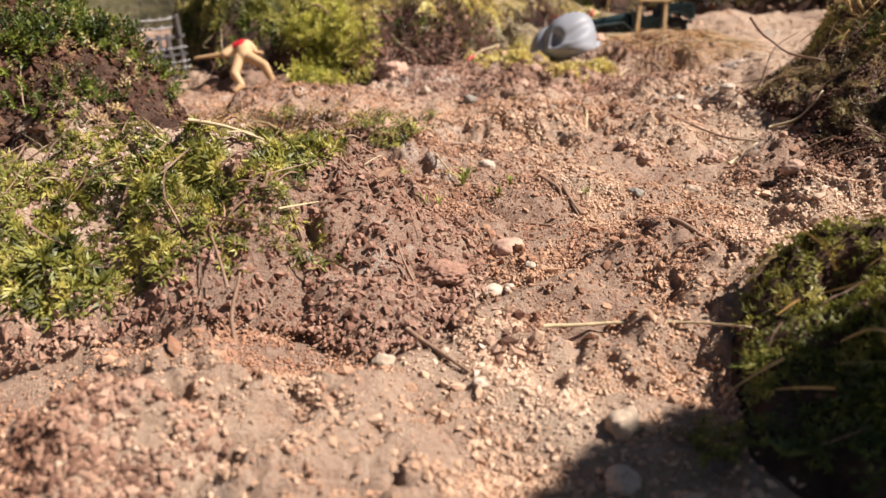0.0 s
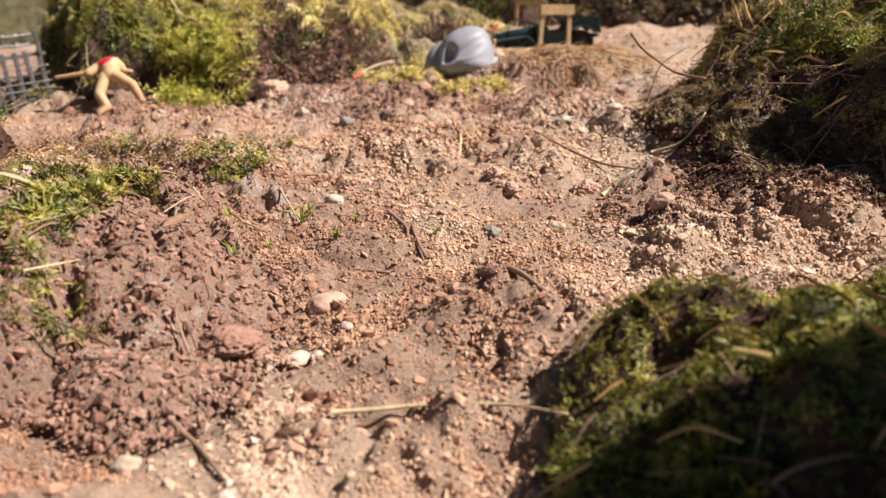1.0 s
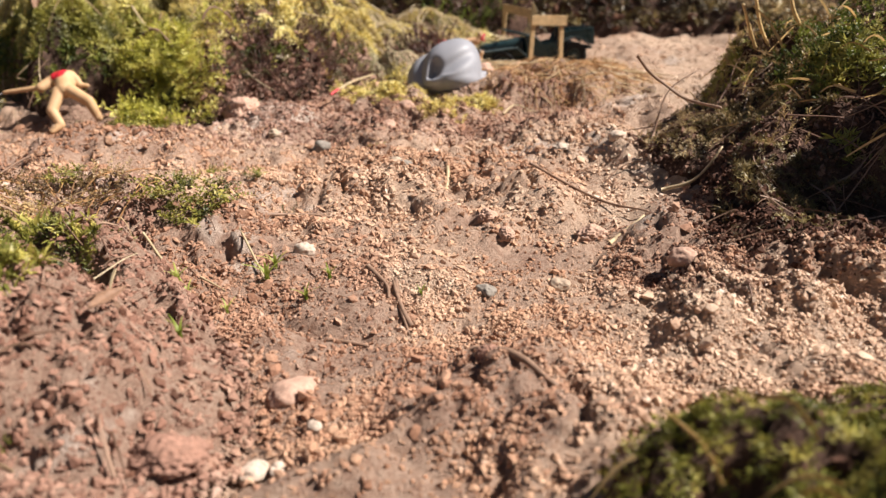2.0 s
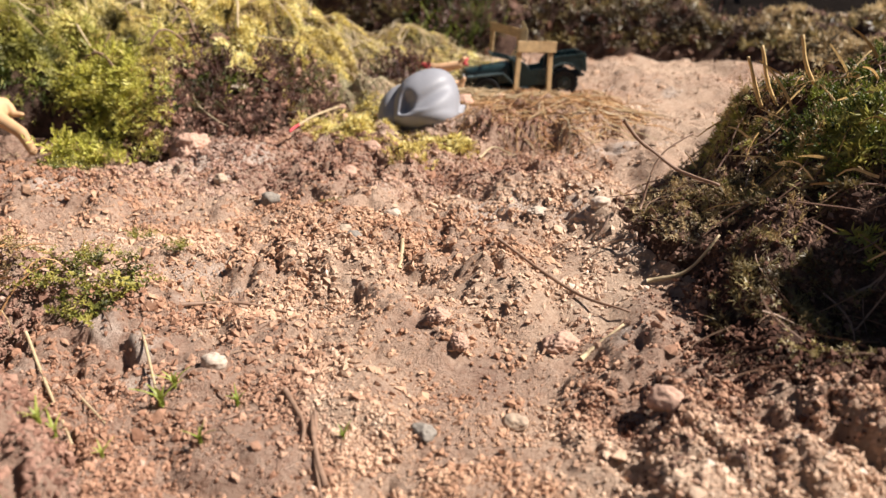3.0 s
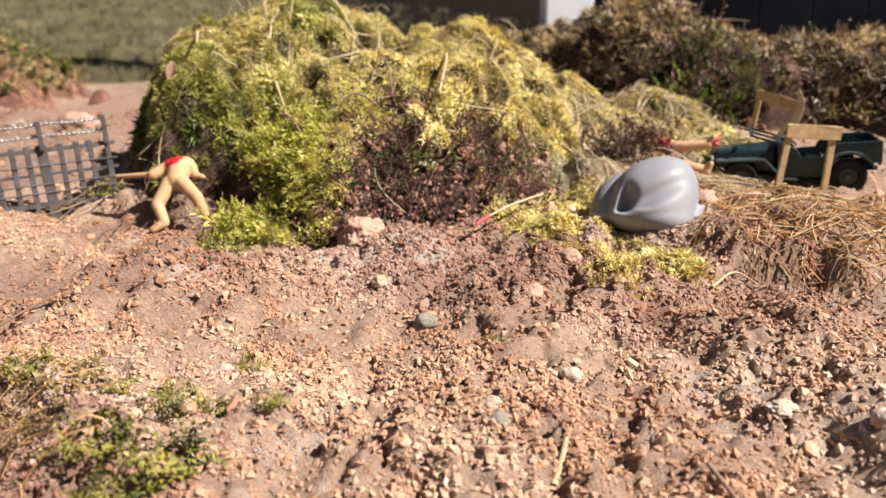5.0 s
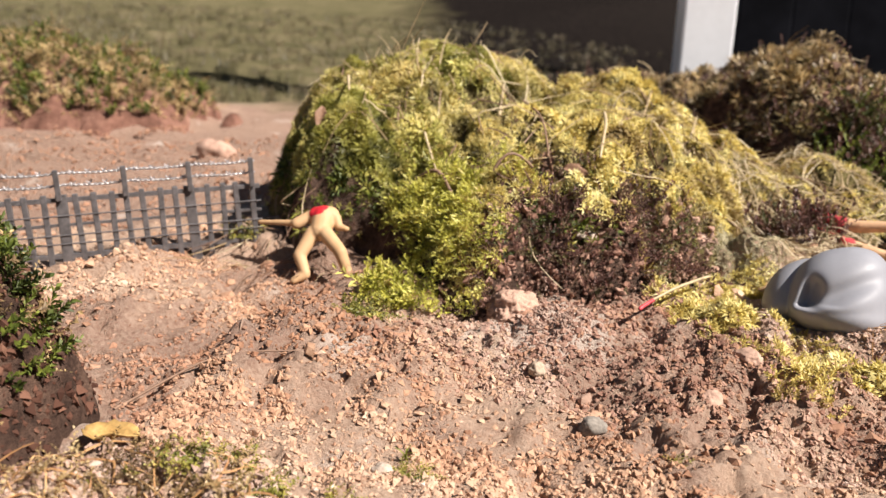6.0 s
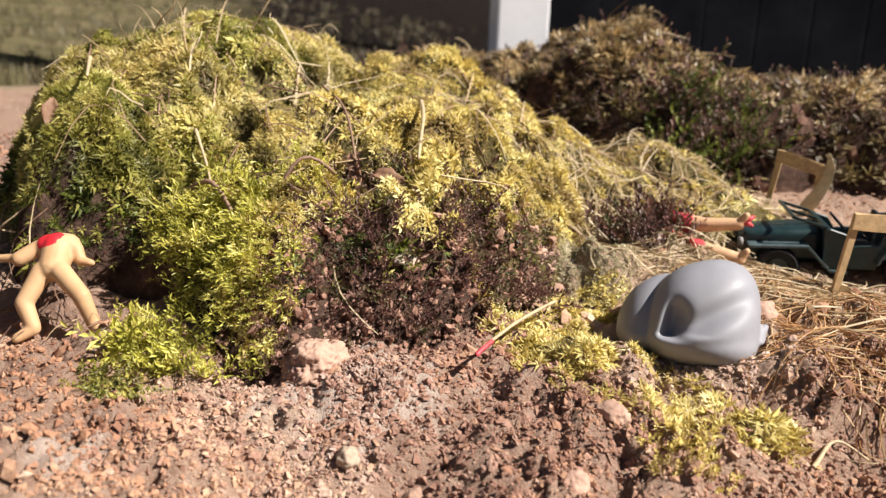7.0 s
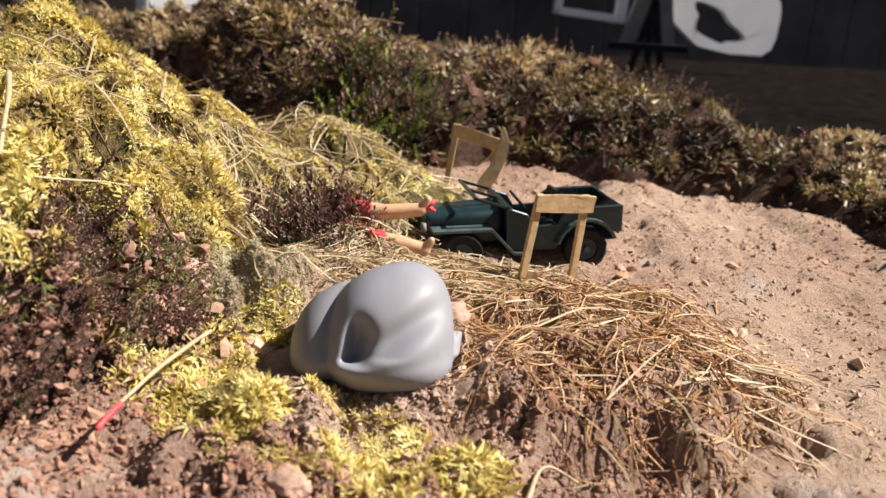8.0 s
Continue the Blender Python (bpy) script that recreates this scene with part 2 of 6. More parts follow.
MOSS_LIME = make_moss("lime_moss", ((0.10, 0.10, 0.025), (0.36, 0.34, 0.07), (0.66, 0.59, 0.20)), 0.024, 0.32)
MOSS_BRIGHT = make_moss("bright_moss", ((0.28, 0.28, 0.05), (0.60, 0.57, 0.11), (0.86, 0.80, 0.28)), 0.014, 0.3)
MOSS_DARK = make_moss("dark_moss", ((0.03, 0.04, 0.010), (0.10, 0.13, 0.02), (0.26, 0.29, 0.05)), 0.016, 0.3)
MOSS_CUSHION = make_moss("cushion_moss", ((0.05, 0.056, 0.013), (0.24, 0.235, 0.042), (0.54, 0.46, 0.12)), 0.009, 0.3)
MOSS_OLIVE = make_moss("olive_moss", ((0.045, 0.030, 0.018), (0.14, 0.10, 0.045), (0.36, 0.28, 0.11)), 0.03, 0.25)
LICHEN = make_moss("lichen", ((0.30, 0.25, 0.15), (0.46, 0.40, 0.25), (0.60, 0.54, 0.36)), 0.008, 0.15)
MOSS_TAN = make_moss("tan_moss", ((0.34, 0.24, 0.13), (0.54, 0.41, 0.23), (0.72, 0.58, 0.36)), 0.02, 0.3)
MOSS_BROWN = make_moss("brown_moss", ((0.13, 0.08, 0.04), (0.38, 0.26, 0.12), (0.64, 0.48, 0.24)), 0.02, 0.3)
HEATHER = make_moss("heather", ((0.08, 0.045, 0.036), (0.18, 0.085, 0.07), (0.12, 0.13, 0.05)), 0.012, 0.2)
RED_CLODS = make_grains("red_clods", ((0.0, (0.15, 0.08, 0.058)), (0.5, (0.30, 0.18, 0.13)), (1.0, (0.46, 0.31, 0.23))))
DARK_CLODS = make_grains("dark_clods", ((0.0, (0.07, 0.038, 0.028)), (0.6, (0.15, 0.085, 0.062)), (1.0, (0.27, 0.165, 0.12))))
CHALK = make_grains("chalky_crumbs", ((0.0, (0.46, 0.36, 0.30)), (0.6, (0.60, 0.51, 0.44)), (1.0, (0.70, 0.62, 0.55))))
STRAW = make_stalks("straw", ((0.0, (0.28, 0.13, 0.055)), (0.45, (0.50, 0.27, 0.115)), (0.85, (0.62, 0.40, 0.19)), (1.0, (0.72, 0.57, 0.36))))
PALE_STRAW = make_stalks("pale_straw", ((0.0, (0.34, 0.23, 0.12)), (0.5, (0.50, 0.38, 0.22)), (1.0, (0.68, 0.56, 0.38))), 0.5)
GOLD_STRAW = make_stalks("golden_straw", ((0.0, (0.46, 0.26, 0.09)), (0.5, (0.64, 0.42, 0.17)), (1.0, (0.80, 0.60, 0.32))), 0.5)
TWIG = make_stalks("twig_bark", ((0.0, (0.14, 0.075, 0.05)), (0.5, (0.25, 0.15, 0.10)), (1.0, (0.38, 0.25, 0.17))))
GRASS = make_moss("grass_blades", ((0.16, 0.22, 0.03), (0.30, 0.36, 0.06), (0.46, 0.50, 0.12)), 0.03, 0.4)
LAWN = make_moss("lawn_grass", ((0.085, 0.076, 0.038), (0.14, 0.116, 0.063), (0.22, 0.17, 0.105)), 0.12, 0.25)


# ---- terrain: one height function for ground, mounds and all that rests on them ----
def lattice(seed):
    return np.random.RandomState(seed).rand(128, 128)


TABLES = {s: lattice(s) for s in range(1, 13)}


def vnoise(x, y, size, seed):
    """Smooth value noise from -1 to 1 with cells of that size in metres."""
    u, v = np.asarray(x, float) / size + 31.7, np.asarray(y, float) / size + 17.3
    i, j = np.floor(u).astype(int), np.floor(v).astype(int)
    a, b = u - i, v - j
    a, b = a * a * (3 - 2 * a), b * b * (3 - 2 * b)
    t = TABLES[seed]
    i0, i1, j0, j1 = i % 128, (i + 1) % 128, j % 128, (j + 1) % 128
    return 2 * ((t[i0, j0] * (1 - a) + t[i1, j0] * a) * (1 - b) + (t[i0, j1] * (1 - a) + t[i1, j1] * a) * b) - 1


def dome(x, y, cx, cy, rx, ry, turn, h, p=2.0, q=1.0, wob=0.12):
    """A hump h high with an uneven outline: a larger p gives a flatter top and steeper sides."""
    c, s = math.cos(radians(turn)), math.sin(radians(turn))
    u, v = ((x - cx) * c + (y - cy) * s) / rx, (-(x - cx) * s + (y - cy) * c) / ry
    r = np.sqrt(u * u + v * v) * (1 + wob * vnoise(x, y, 0.035, 3))
    return h * np.clip(1 - r ** p, 0, 1) ** q


def soft_max(*values, k=260.0):
    return np.log(sum(np.exp(k * v) for v in values) - (len(values) - 1)) / k


def base(x, y):
    x, y = np.asarray(x, float), np.asarray(y, float)
    far = np.maximum(np.hypot(x, np.maximum(y - 0.5, 0)) - 1.15, 0)
    return 0.085 * (np.clip(y, -0.6, 0.85) - 0.19) - 0.03 * np.clip(x, -0.08, 0) + 0.11 * far / (1 + 0.06 * far) * np.clip(0.2 - x, 0, 1)


def main_mound(x, y):
    return soft_max(dome(x, y, -0.140, 0.724, 0.090, 0.124, -8, 0.082, 3.4),
                    dome(x, y, -0.050, 0.680, 0.106, 0.118, 0, 0.054, 3.4),
                    dome(x, y, -0.045, 0.765, 0.112, 0.115, -12, 0.057, 2.0),
                    dome(x, y, 0.055, 0.775, 0.125, 0.095, -8, 0.015, 1.6))


def right_mound(x, y):
    # the third dome spreads dark earth in place of shadow at the near foot
    return soft_max(dome(x, y, 0.296, 0.392, 0.116, 0.115, 12, 0.066, 2.0), dome(x, y, 0.232, 0.402, 0.086, 0.080, 20, 0.028, 1.5), dome(x, y, 0.228, 0.338, 0.084, 0.062, 8, 0.014, 1.6),
                    # this hump stays out of view and is added to shade the near foot
                    dome(x, y, 0.322, 0.308, 0.068, 0.050, 0, 0.120, 5.0))


def near_mound(x, y):
    # the second dome is an unseen tall hump, added only to cast shade
    return soft_max(dome(x, y, 0.142, 0.156, 0.086, 0.070, 10, 0.021, 1.7), dome(x, y, 0.234, 0.095, 0.070, 0.062, 0, 0.190, 6.0))


def ledge(x, y):
    return soft_max(dome(x, y, -0.118, 0.274, 0.118, 0.086, -16, 0.026, 3.4),
                    dome(x, y, -0.034, 0.245, 0.046, 0.062, 20, 0.017, 1.7),
                    dome(x, y, -0.086, 0.372, 0.052, 0.042, 0, 0.011, 2.2))


def left_mound(x, y):
    return dome(x, y, -0.245, 0.385, 0.118, 0.075, 6, 0.072, 3.0)


def back_bank(x, y):
    # a long ridge, steep on the near side and lower at its far end
    ax, ay, bx, by = -0.06, 1.095, 0.37, 0.880
    k = np.clip(((x - ax) * (bx - ax) + (y - ay) * (by - ay)) / ((bx - ax) ** 2 + (by - ay) ** 2), 0, 1)
    d = np.hypot(x - ax - k * (bx - ax), y - ay - k * (by - ay)) * (1 + 0.15 * vnoise(x, y, 0.05, 5))
    ridge = (0.063 + 0.010 * vnoise(x, y, 0.12, 6)) * np.clip(0.72 + 4.5 * x, 0.6, 1.05) * (1 - 0.45 * np.clip((x - 0.10) / 0.09, 0, 1)) * np.clip(1 - (d / 0.125) ** 3.2, 0, 1) * (1 - 0.9 * np.clip((x - 0.27) / 0.13, 0, 1))
    return soft_max(ridge, dome(x, y, 0.43, 0.74, 0.090, 0.12, 10, 0.020, 2.0))


def left_bank(x, y):
    return dome(x, y, -0.73, 0.90, 0.265, 0.16, 4, 0.078, 2.0)


MOUNDS = (main_mound, right_mound, near_mound, ledge, left_mound, back_bank, left_bank)


def swell(x, y):
    """The low rises of the open sand."""
    return (dome(x, y, 0.13, 0.62, 0.11, 0.09, 0, 0.006, 2.0) + dome(x, y, -0.085, 0.136, 0.028, 0.022, 0, 0.012, 1.6)
            + dome(x, y, 0.108, 0.512, 0.035, 0.016, -12, 0.005, 2.0) - dome(x, y, 0.09, 0.50, 0.10, 0.085, 0, 0.009, 2.0) + dome(x, y, 0.02, 0.335, 0.05, 0.05, 0, 0.004) - dome(x, y, 0.195, 0.69, 0.075, 0.06, 0, 0.005)
            + dome(x, y, 0.055, 0.648, 0.021, 0.018, 0, 0.010, 2.0) - dome(x, y, 0.080, 0.588, 0.036, 0.024, 0, 0.0020, 2.0) - dome(x, y, -0.145, 0.565, 0.075, 0.05, 0, 0.0055))


def cells(x, y, size, seed):
    """Packed crumbs: 1 at the middle of each cell, 0 in the cracks between them."""
    u, v = np.asarray(x, float) / size + 51.3, np.asarray(y, float) / size + 23.9
    i, j = np.floor(u).astype(int), np.floor(v).astype(int)
    t, s = TABLES[seed], TABLES[seed % 12 + 1]
    best = np.full(u.shape, 9.0)
    for di in (-1, 0, 1):
        for dj in (-1, 0, 1):
            a, b = (i + di) % 128, (j + dj) % 128
            best = np.minimum(best, (u - i - di - t[a, b]) ** 2 + (v - j - dj - s[a, b]) ** 2)
    return np.sqrt(np.clip(1 - best / 0.62, 0, 1))


def rough(x, y):
    """Crumbling soil: rounded clods of three sizes with cracks between them, calmer on the trodden sand behind."""
    near = 1 / (1 + np.maximum(np.hypot(x, y - 0.5) - 0.8, 0) * 3)
    wx, wy = x + 0.0024 * vnoise(x, y, 0.007, 1), y + 0.0024 * vnoise(x, y, 0.007, 9)
    lumps = 0.0030 * vnoise(x, y, 0.024, 7) + 0.0016 * vnoise(x, y, 0.0095, 8)
    broken = np.clip(0.62 + 1.2 * vnoise(x, y, 0.042, 1) + 0.5 * vnoise(x, y, 0.015, 5), 0.15, 1.35)
    broken = broken * (1 - 0.65 * np.clip((y + 1.5 * (x - 0.16) - 0.60) / 0.10, 0, 1) * np.clip((x - 0.12) / 0.05, 0, 1))
    crumbs = broken * (0.0044 * cells(wx, wy, 0.0125, 2) + 0.0040 * cells(wx, wy, 0.0064, 9) + 0.0018 * cells(wx, wy, 0.0038, 11))
    torn = np.exp(-((x + 0.02) / 0.05) ** 2 - ((y - 0.29) / 0.07) ** 2)
    holes = 0.010 * np.clip(vnoise(wx, wy, 0.0085, 4) * vnoise(x, y, 0.03, 6) - 0.22, 0, 0.4) + 0.012 * torn * np.clip(vnoise(wx, wy, 0.0075, 12) + 0.4 * vnoise(wx, wy, 0.018, 2) - 0.25, 0, 0.6)
    return near * (lumps + crumbs - holes - 0.0044)


def pillow(x, y):
    """Cushions of moss with cracks between them, 0 to 1."""
    wx, wy = x + 0.004 * vnoise(x, y, 0.011, 1), y + 0.004 * vnoise(x, y, 0.011, 9)
    return 0.65 * cells(wx, wy, 0.017, 4) + 0.35 * cells(wx, wy, 0.0085, 7)


def pits(x, y):
    """Torn holes in the moss, 0 to 1."""
    return np.clip((-vnoise(x, y, 0.021, 5) - 0.5 * vnoise(x, y, 0.009, 12) - 0.28) / 0.3, 0, 1)


def clumps(x, y, h):
    """Torn and lumpy where the earth is heaped."""
    k = np.clip(h / 0.012, 0, 1)
    pillows = np.clip(main_mound(x, y) / 0.02, 0, 1) * (0.0150 * pillow(x, y) - 0.0065 - 0.011 * pits(x, y))
    pillows = pillows + np.clip(ledge(x, y) / 0.015, 0, 1) * (0.0085 * pillow(x + 0.3, y) - 0.004)
    pillows = pillows + np.clip(back_bank(x, y) / 0.02, 0, 1) * (0.016 * cells(x, y, 0.036, 8) + 0.007 * cells(x, y, 0.016, 3) - 0.010)
    return pillows + k * (0.0060 * vnoise(x, y, 0.03, 4) + 0.0042 * vnoise(x, y, 0.013, 5) + 0.0028 * cells(x, y, 0.011, 6) - 0.0012)


def height(x, y):
    x, y = np.asarray(x, float), np.asarray(y, float)
    h = sum(f(x, y) for f in MOUNDS)
    return base(x, y) + h + clumps(x, y, h) + swell(x, y) + rough(x, y)


def normals(x, y, e=0.004):
    dx = (height(x + e, y) - height(x - e, y)) / (2 * e)
    dy = (height(x, y + e) - height(x, y - e)) / (2 * e)
    n = np.stack([-dx, -dy, np.ones_like(dx)], -1)
    return n / np.linalg.norm(n, axis=-1, keepdims=True)


# ---- mesh helpers ----
def mesh_from(name, verts, faces, smooth=False):
    """A mesh from arrays of places and of faces with the same number of corners."""
    verts, faces = np.asarray(verts, np.float32), np.asarray(faces, np.int32)
    me = bpy.data.meshes.new(name)
    corners = faces.shape[1]
    me.vertices.add(len(verts))
    me.vertices.foreach_set("co", verts.ravel())
    me.loops.add(faces.size)
    me.loops.foreach_set("vertex_index", faces.ravel())
    me.polygons.add(len(faces))
    me.polygons.foreach_set("loop_start", np.arange(0, faces.size, corners, dtype=np.int32))
    me.polygons.foreach_set("use_smooth", np.full(len(faces), smooth))
    me.update(calc_edges=True)
    return me


def hang(ob, parent):
    """Makes ob a part of parent where it stands."""
    ob.parent = parent
    if parent is not None:
        bpy.context.view_layer.update()
        ob.matrix_parent_inverse = parent.matrix_world.inverted()
    return ob


def solid(name, verts, faces, material, parent=None, smooth=False, label="", category="", group="", kind=""):
    me = mesh_from(name, verts, faces, smooth)
    me.materials.append(material)
    ob = hang(new(name, me), parent)
    return tagged(ob, label, category, group, kind)


def part(name, bm, material, parent=None, label="", smooth=False, category="", group="", kind=""):
    """Links a bmesh as one mesh object, under a thing or a part."""
    me = bpy.data.meshes.new(name)
    bmesh.ops.recalc_face_normals(bm, faces=bm.faces[:])
    if smooth:
        for f in bm.faces:
            f.smooth = True
    bm.to_mesh(me)
    bm.free()
    me.materials.append(material)
    ob = new(name, me)
    ob.parent = parent
    return tagged(ob, label, category, group, kind)


def box(bm, x0, x1, y0, y1, z0, z1, bevel=0.0, m=None):
    made = bmesh.ops.create_cube(bm, size=1.0)["verts"]
    for v in made:
        v.co = Vector((x0 + (v.co.x + 0.5) * (x1 - x0), y0 + (v.co.y + 0.5) * (y1 - y0), z0 + (v.co.z + 0.5) * (z1 - z0)))
    if bevel:
        edges = list({e for v in made for e in v.link_edges})
        made = bmesh.ops.bevel(bm, geom=edges, offset=bevel, segments=2, affect="EDGES", profile=0.6)["verts"]
    if m is not None:
        bmesh.ops.transform(bm, matrix=m, verts=list(made))
    return bm


def tube_arrays(points, radii, sides=6):
    """Places and faces of a tube along points, with a radius at each of them."""
    p, r = np.asarray(points, float), np.broadcast_to(np.asarray(radii, float), (len(points),))
    t = np.gradient(p, axis=0)
    t /= np.linalg.norm(t, axis=1, keepdims=True) + 1e-12
    ref = np.where(np.abs(t[:, 2:3]) > 0.9, np.array([[1.0, 0, 0]]), np.array([[0, 0, 1.0]]))
    a = np.cross(t, ref)
    a /= np.linalg.norm(a, axis=1, keepdims=True)
    b = np.cross(t, a)
    ang = np.arange(sides) * 2 * math.pi / sides
    ring = p[:, None] + r[:, None, None] * (np.cos(ang)[None, :, None] * a[:, None] + np.sin(ang)[None, :, None] * b[:, None])
    verts = ring.reshape(-1, 3)
    faces = []
    for k in range(len(p) - 1):
        for s in range(sides):
            n = (s + 1) % sides
            faces.append((k * sides + s, k * sides + n, (k + 1) * sides + n, (k + 1) * sides + s))
    return verts, np.array(faces)


def spline(points, steps=6):
    """A smooth line through the points."""
    p = np.asarray(points, float)
    p = np.vstack([2 * p[0] - p[1], p, 2 * p[-1] - p[-2]])
    out = []
    for k in range(1, len(p) - 2):
        for s in range(steps):
            u = s / steps
            out.append(0.5 * (2 * p[k] + (p[k + 1] - p[k - 1]) * u + (2 * p[k - 1] - 5 * p[k] + 4 * p[k + 1] - p[k + 2]) * u ** 2
                              + (3 * p[k] - p[k - 1] - 3 * p[k + 1] + p[k + 2]) * u ** 3))
    out.append(p[-2])
    return np.array(out)


def join_arrays(pieces):
    verts, faces, n = [], [], 0
    for v, f in pieces:
        verts.append(v)
        faces.append(np.asarray(f) + n)
        n += len(v)
    return np.vstack(verts), np.vstack(faces)


def strew(template, places, ups, sizes, rng, tilt=0.5, stretch=None):
    """Copies of a template (places, faces) at the places, standing along ups, turned and tilted by chance, in one pair of arrays."""
    v, f = template
    n = len(places)
    up = ups + tilt * rng.normal(0, 0.5, (n, 3))
    up /= np.linalg.norm(up, axis=1, keepdims=True)
    side = rng.normal(0, 1, (n, 3))
    a = np.cross(up, side)
    a /= np.linalg.norm(a, axis=1, keepdims=True)
    b = np.cross(up, a)
    frame_axes = np.stack([a, b, up], 1) * np.asarray(sizes).reshape(-1, 1, 1)
    if stretch is not None:
        frame_axes = frame_axes * stretch[:, :, None]
    verts = np.einsum("vk,nkc->nvc", v, frame_axes) + places[:, None]
    faces = f[None] + (np.arange(n) * len(v))[:, None, None]
    return verts.reshape(-1, 3), faces.reshape(-1, f.shape[1])


def on_ground(x, y, lift=0.0):
    return np.stack([x, y, height(x, y) + lift], -1)

# ---- the ground: one sheet, fine in the dug patch and coarser towards the horizon ----
def spread(lo, hi, step, reach):
    """Even steps between lo and hi, then steps that grow until they reach far out on both sides."""
    inner = list(np.arange(lo, hi, step))
    out, d, k = [], step, hi
    while k < reach:
        d *= 1.16
        k += d
        out.append(k)
    left, d, k = [], step, lo
    while k > -reach:
        d *= 1.16
        k -= d
        left.append(k)
    return np.array(left[::-1] + inner + out)


def grid_arrays(xs, ys, zfun):
    gx, gy = np.meshgrid(xs, ys)
    verts = np.stack([gx, gy, zfun(gx, gy)], -1).reshape(-1, 3)
    i, j = np.meshgrid(np.arange(len(xs) - 1), np.arange(len(ys) - 1))
    a = (j * len(xs) + i).ravel()
    return verts, np.stack([a, a + 1, a + 1 + len(xs), a + len(xs)], 1)


def sheet(x, y):
    """The ground sheet dips under the earth of the mounds."""
    return height(x, y) - 0.012 * np.clip(sum(m(x, y) for m in MOUNDS) / 0.008, 0, 1)


def graded(steps, reach):
    """Steps of their own between each pair of places, then steps that grow until they reach far out on both sides."""
    inner = np.concatenate([np.arange(a, b, d) for a, b, d in steps])
    lo, hi = spread(inner[0], inner[0] + steps[0][2], steps[0][2], reach), spread(inner[-1], inner[-1] + steps[-1][2], steps[-1][2], reach)
    return np.concatenate([lo[lo < inner[0] - 1e-9], inner, hi[hi > inner[-1] + 1e-9]])


v, f = grid_arrays(graded([(-0.22, -0.10, 0.0019), (-0.10, 0.20, 0.00115), (0.20, 0.32, 0.0022)], 70), graded([(0.09, 0.42, 0.0011), (0.42, 0.78, 0.0018)], 70), sheet)
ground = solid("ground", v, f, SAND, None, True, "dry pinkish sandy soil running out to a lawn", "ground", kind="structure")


def mound_body(name, fun, x0, x1, y0, y1, label, step=0.0022, material=None):
    """The earth of a mound, a little proud of the ground sheet and sinking under it at the rim."""
    xs, ys = np.arange(x0, x1, step), np.arange(y0, y1, step)
    def top(x, y):
        h = fun(x, y)
        return height(x, y) - 0.010 + 0.0103 * np.clip(h / 0.006, 0, 1)
    v, f = grid_arrays(xs, ys, top)
    cx, cy = v[f].mean(1)[:, 0], v[f].mean(1)[:, 1]
    keep = np.max([fun(cx + a * step * 2, cy + b * step * 2) for a in (-1, 0, 1) for b in (-1, 0, 1)], 0) > 0.0004
    f = f[keep]
    used, index = np.unique(f, return_inverse=True)
    return solid(name, v[used], index.reshape(f.shape), material or DARK_EARTH, None, True, label, "mound")


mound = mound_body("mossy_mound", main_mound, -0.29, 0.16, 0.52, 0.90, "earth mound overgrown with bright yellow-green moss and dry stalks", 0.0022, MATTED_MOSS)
mound_right = mound_body("mossy_mound", right_mound, 0.10, 0.44, 0.22, 0.53, "dark mossy earth mound strewn with dry pine needles")
mound_near = mound_body("mossy_mound", near_mound, 0.04, 0.32, 0.0, 0.25, "low mossy hummock with straw and a tall unseen hump added to shade it")
mound_ledge = mound_body("mossy_ledge", ledge, -0.26, 0.02, 0.15, 0.43, "crumbling earth ledge topped with green cushion moss", 0.0018, SAND)
mound_left = mound_body("mossy_mound", left_mound, -0.40, -0.10, 0.29, 0.48, "dark earth mound with tangled green moss on top")
bank = mound_body("earth_bank", back_bank, -0.24, 0.60, 0.56, 1.22, "long earth bank covered in brown and green moss", 0.003)
bank_left = mound_body("earth_bank", left_bank, -0.95, -0.28, 0.68, 1.10, "reddish earth bank with dry moss along its top", 0.004, RED_EARTH)

# ---- loose grains and clods on the soil ----
rng = np.random.RandomState(7)


def crumb(seed, rings=0):
    """A broken crumb: a few faces, no two alike."""
    bm = bmesh.new()
    r = np.random.RandomState(seed)
    if rings:
        bmesh.ops.create_icosphere(bm, subdivisions=rings, radius=1.0)
    else:
        for at in ((1, 0, 0), (-1, 0, 0), (0, 1, 0), (0, -1, 0), (0, 0, 1), (0, 0, -1)):
            bm.verts.new(at)
        bmesh.ops.convex_hull(bm, input=bm.verts[:])
    off = Vector(r.uniform(-20, 20, 3))
    for vert in bm.verts:
        d = Vector(vert.co)
        if rings:
            vert.co = d * (1 + 0.9 * noise.noise(d * 1.3 + off) + 0.8 * noise.noise(d * 3.4 + off))
        else:
            vert.co = d * (1 + 0.9 * (r.rand() - 0.5)) + Vector(r.uniform(-0.25, 0.25, 3))
    bm.verts.index_update()
    v = np.array([vert.co[:] for vert in bm.verts])
    f = np.array([[c.index for c in face.verts] for face in bm.faces])
    bm.free()
    return v, f


def pick(n, x0, x1, y0, y1, weight):
    """n places in a rectangle, thinned by a weight between 0 and 1."""
    x, y = rng.uniform(x0, x1, n), rng.uniform(y0, y1, n)
    keep = rng.rand(n) < weight(x, y)
    return x[keep], y[keep]


def humps(x, y):
    return sum(f(x, y) for f in MOUNDS)


def open_sand(x, y):
    clumps = np.clip(0.62 + 0.6 * vnoise(x, y, 0.02, 4) + 0.5 * vnoise(x, y, 0.006, 12), 0.35, 1)
    return clumps * np.clip(1.15 - humps(x, y) / 0.0025, 0.0, 1)


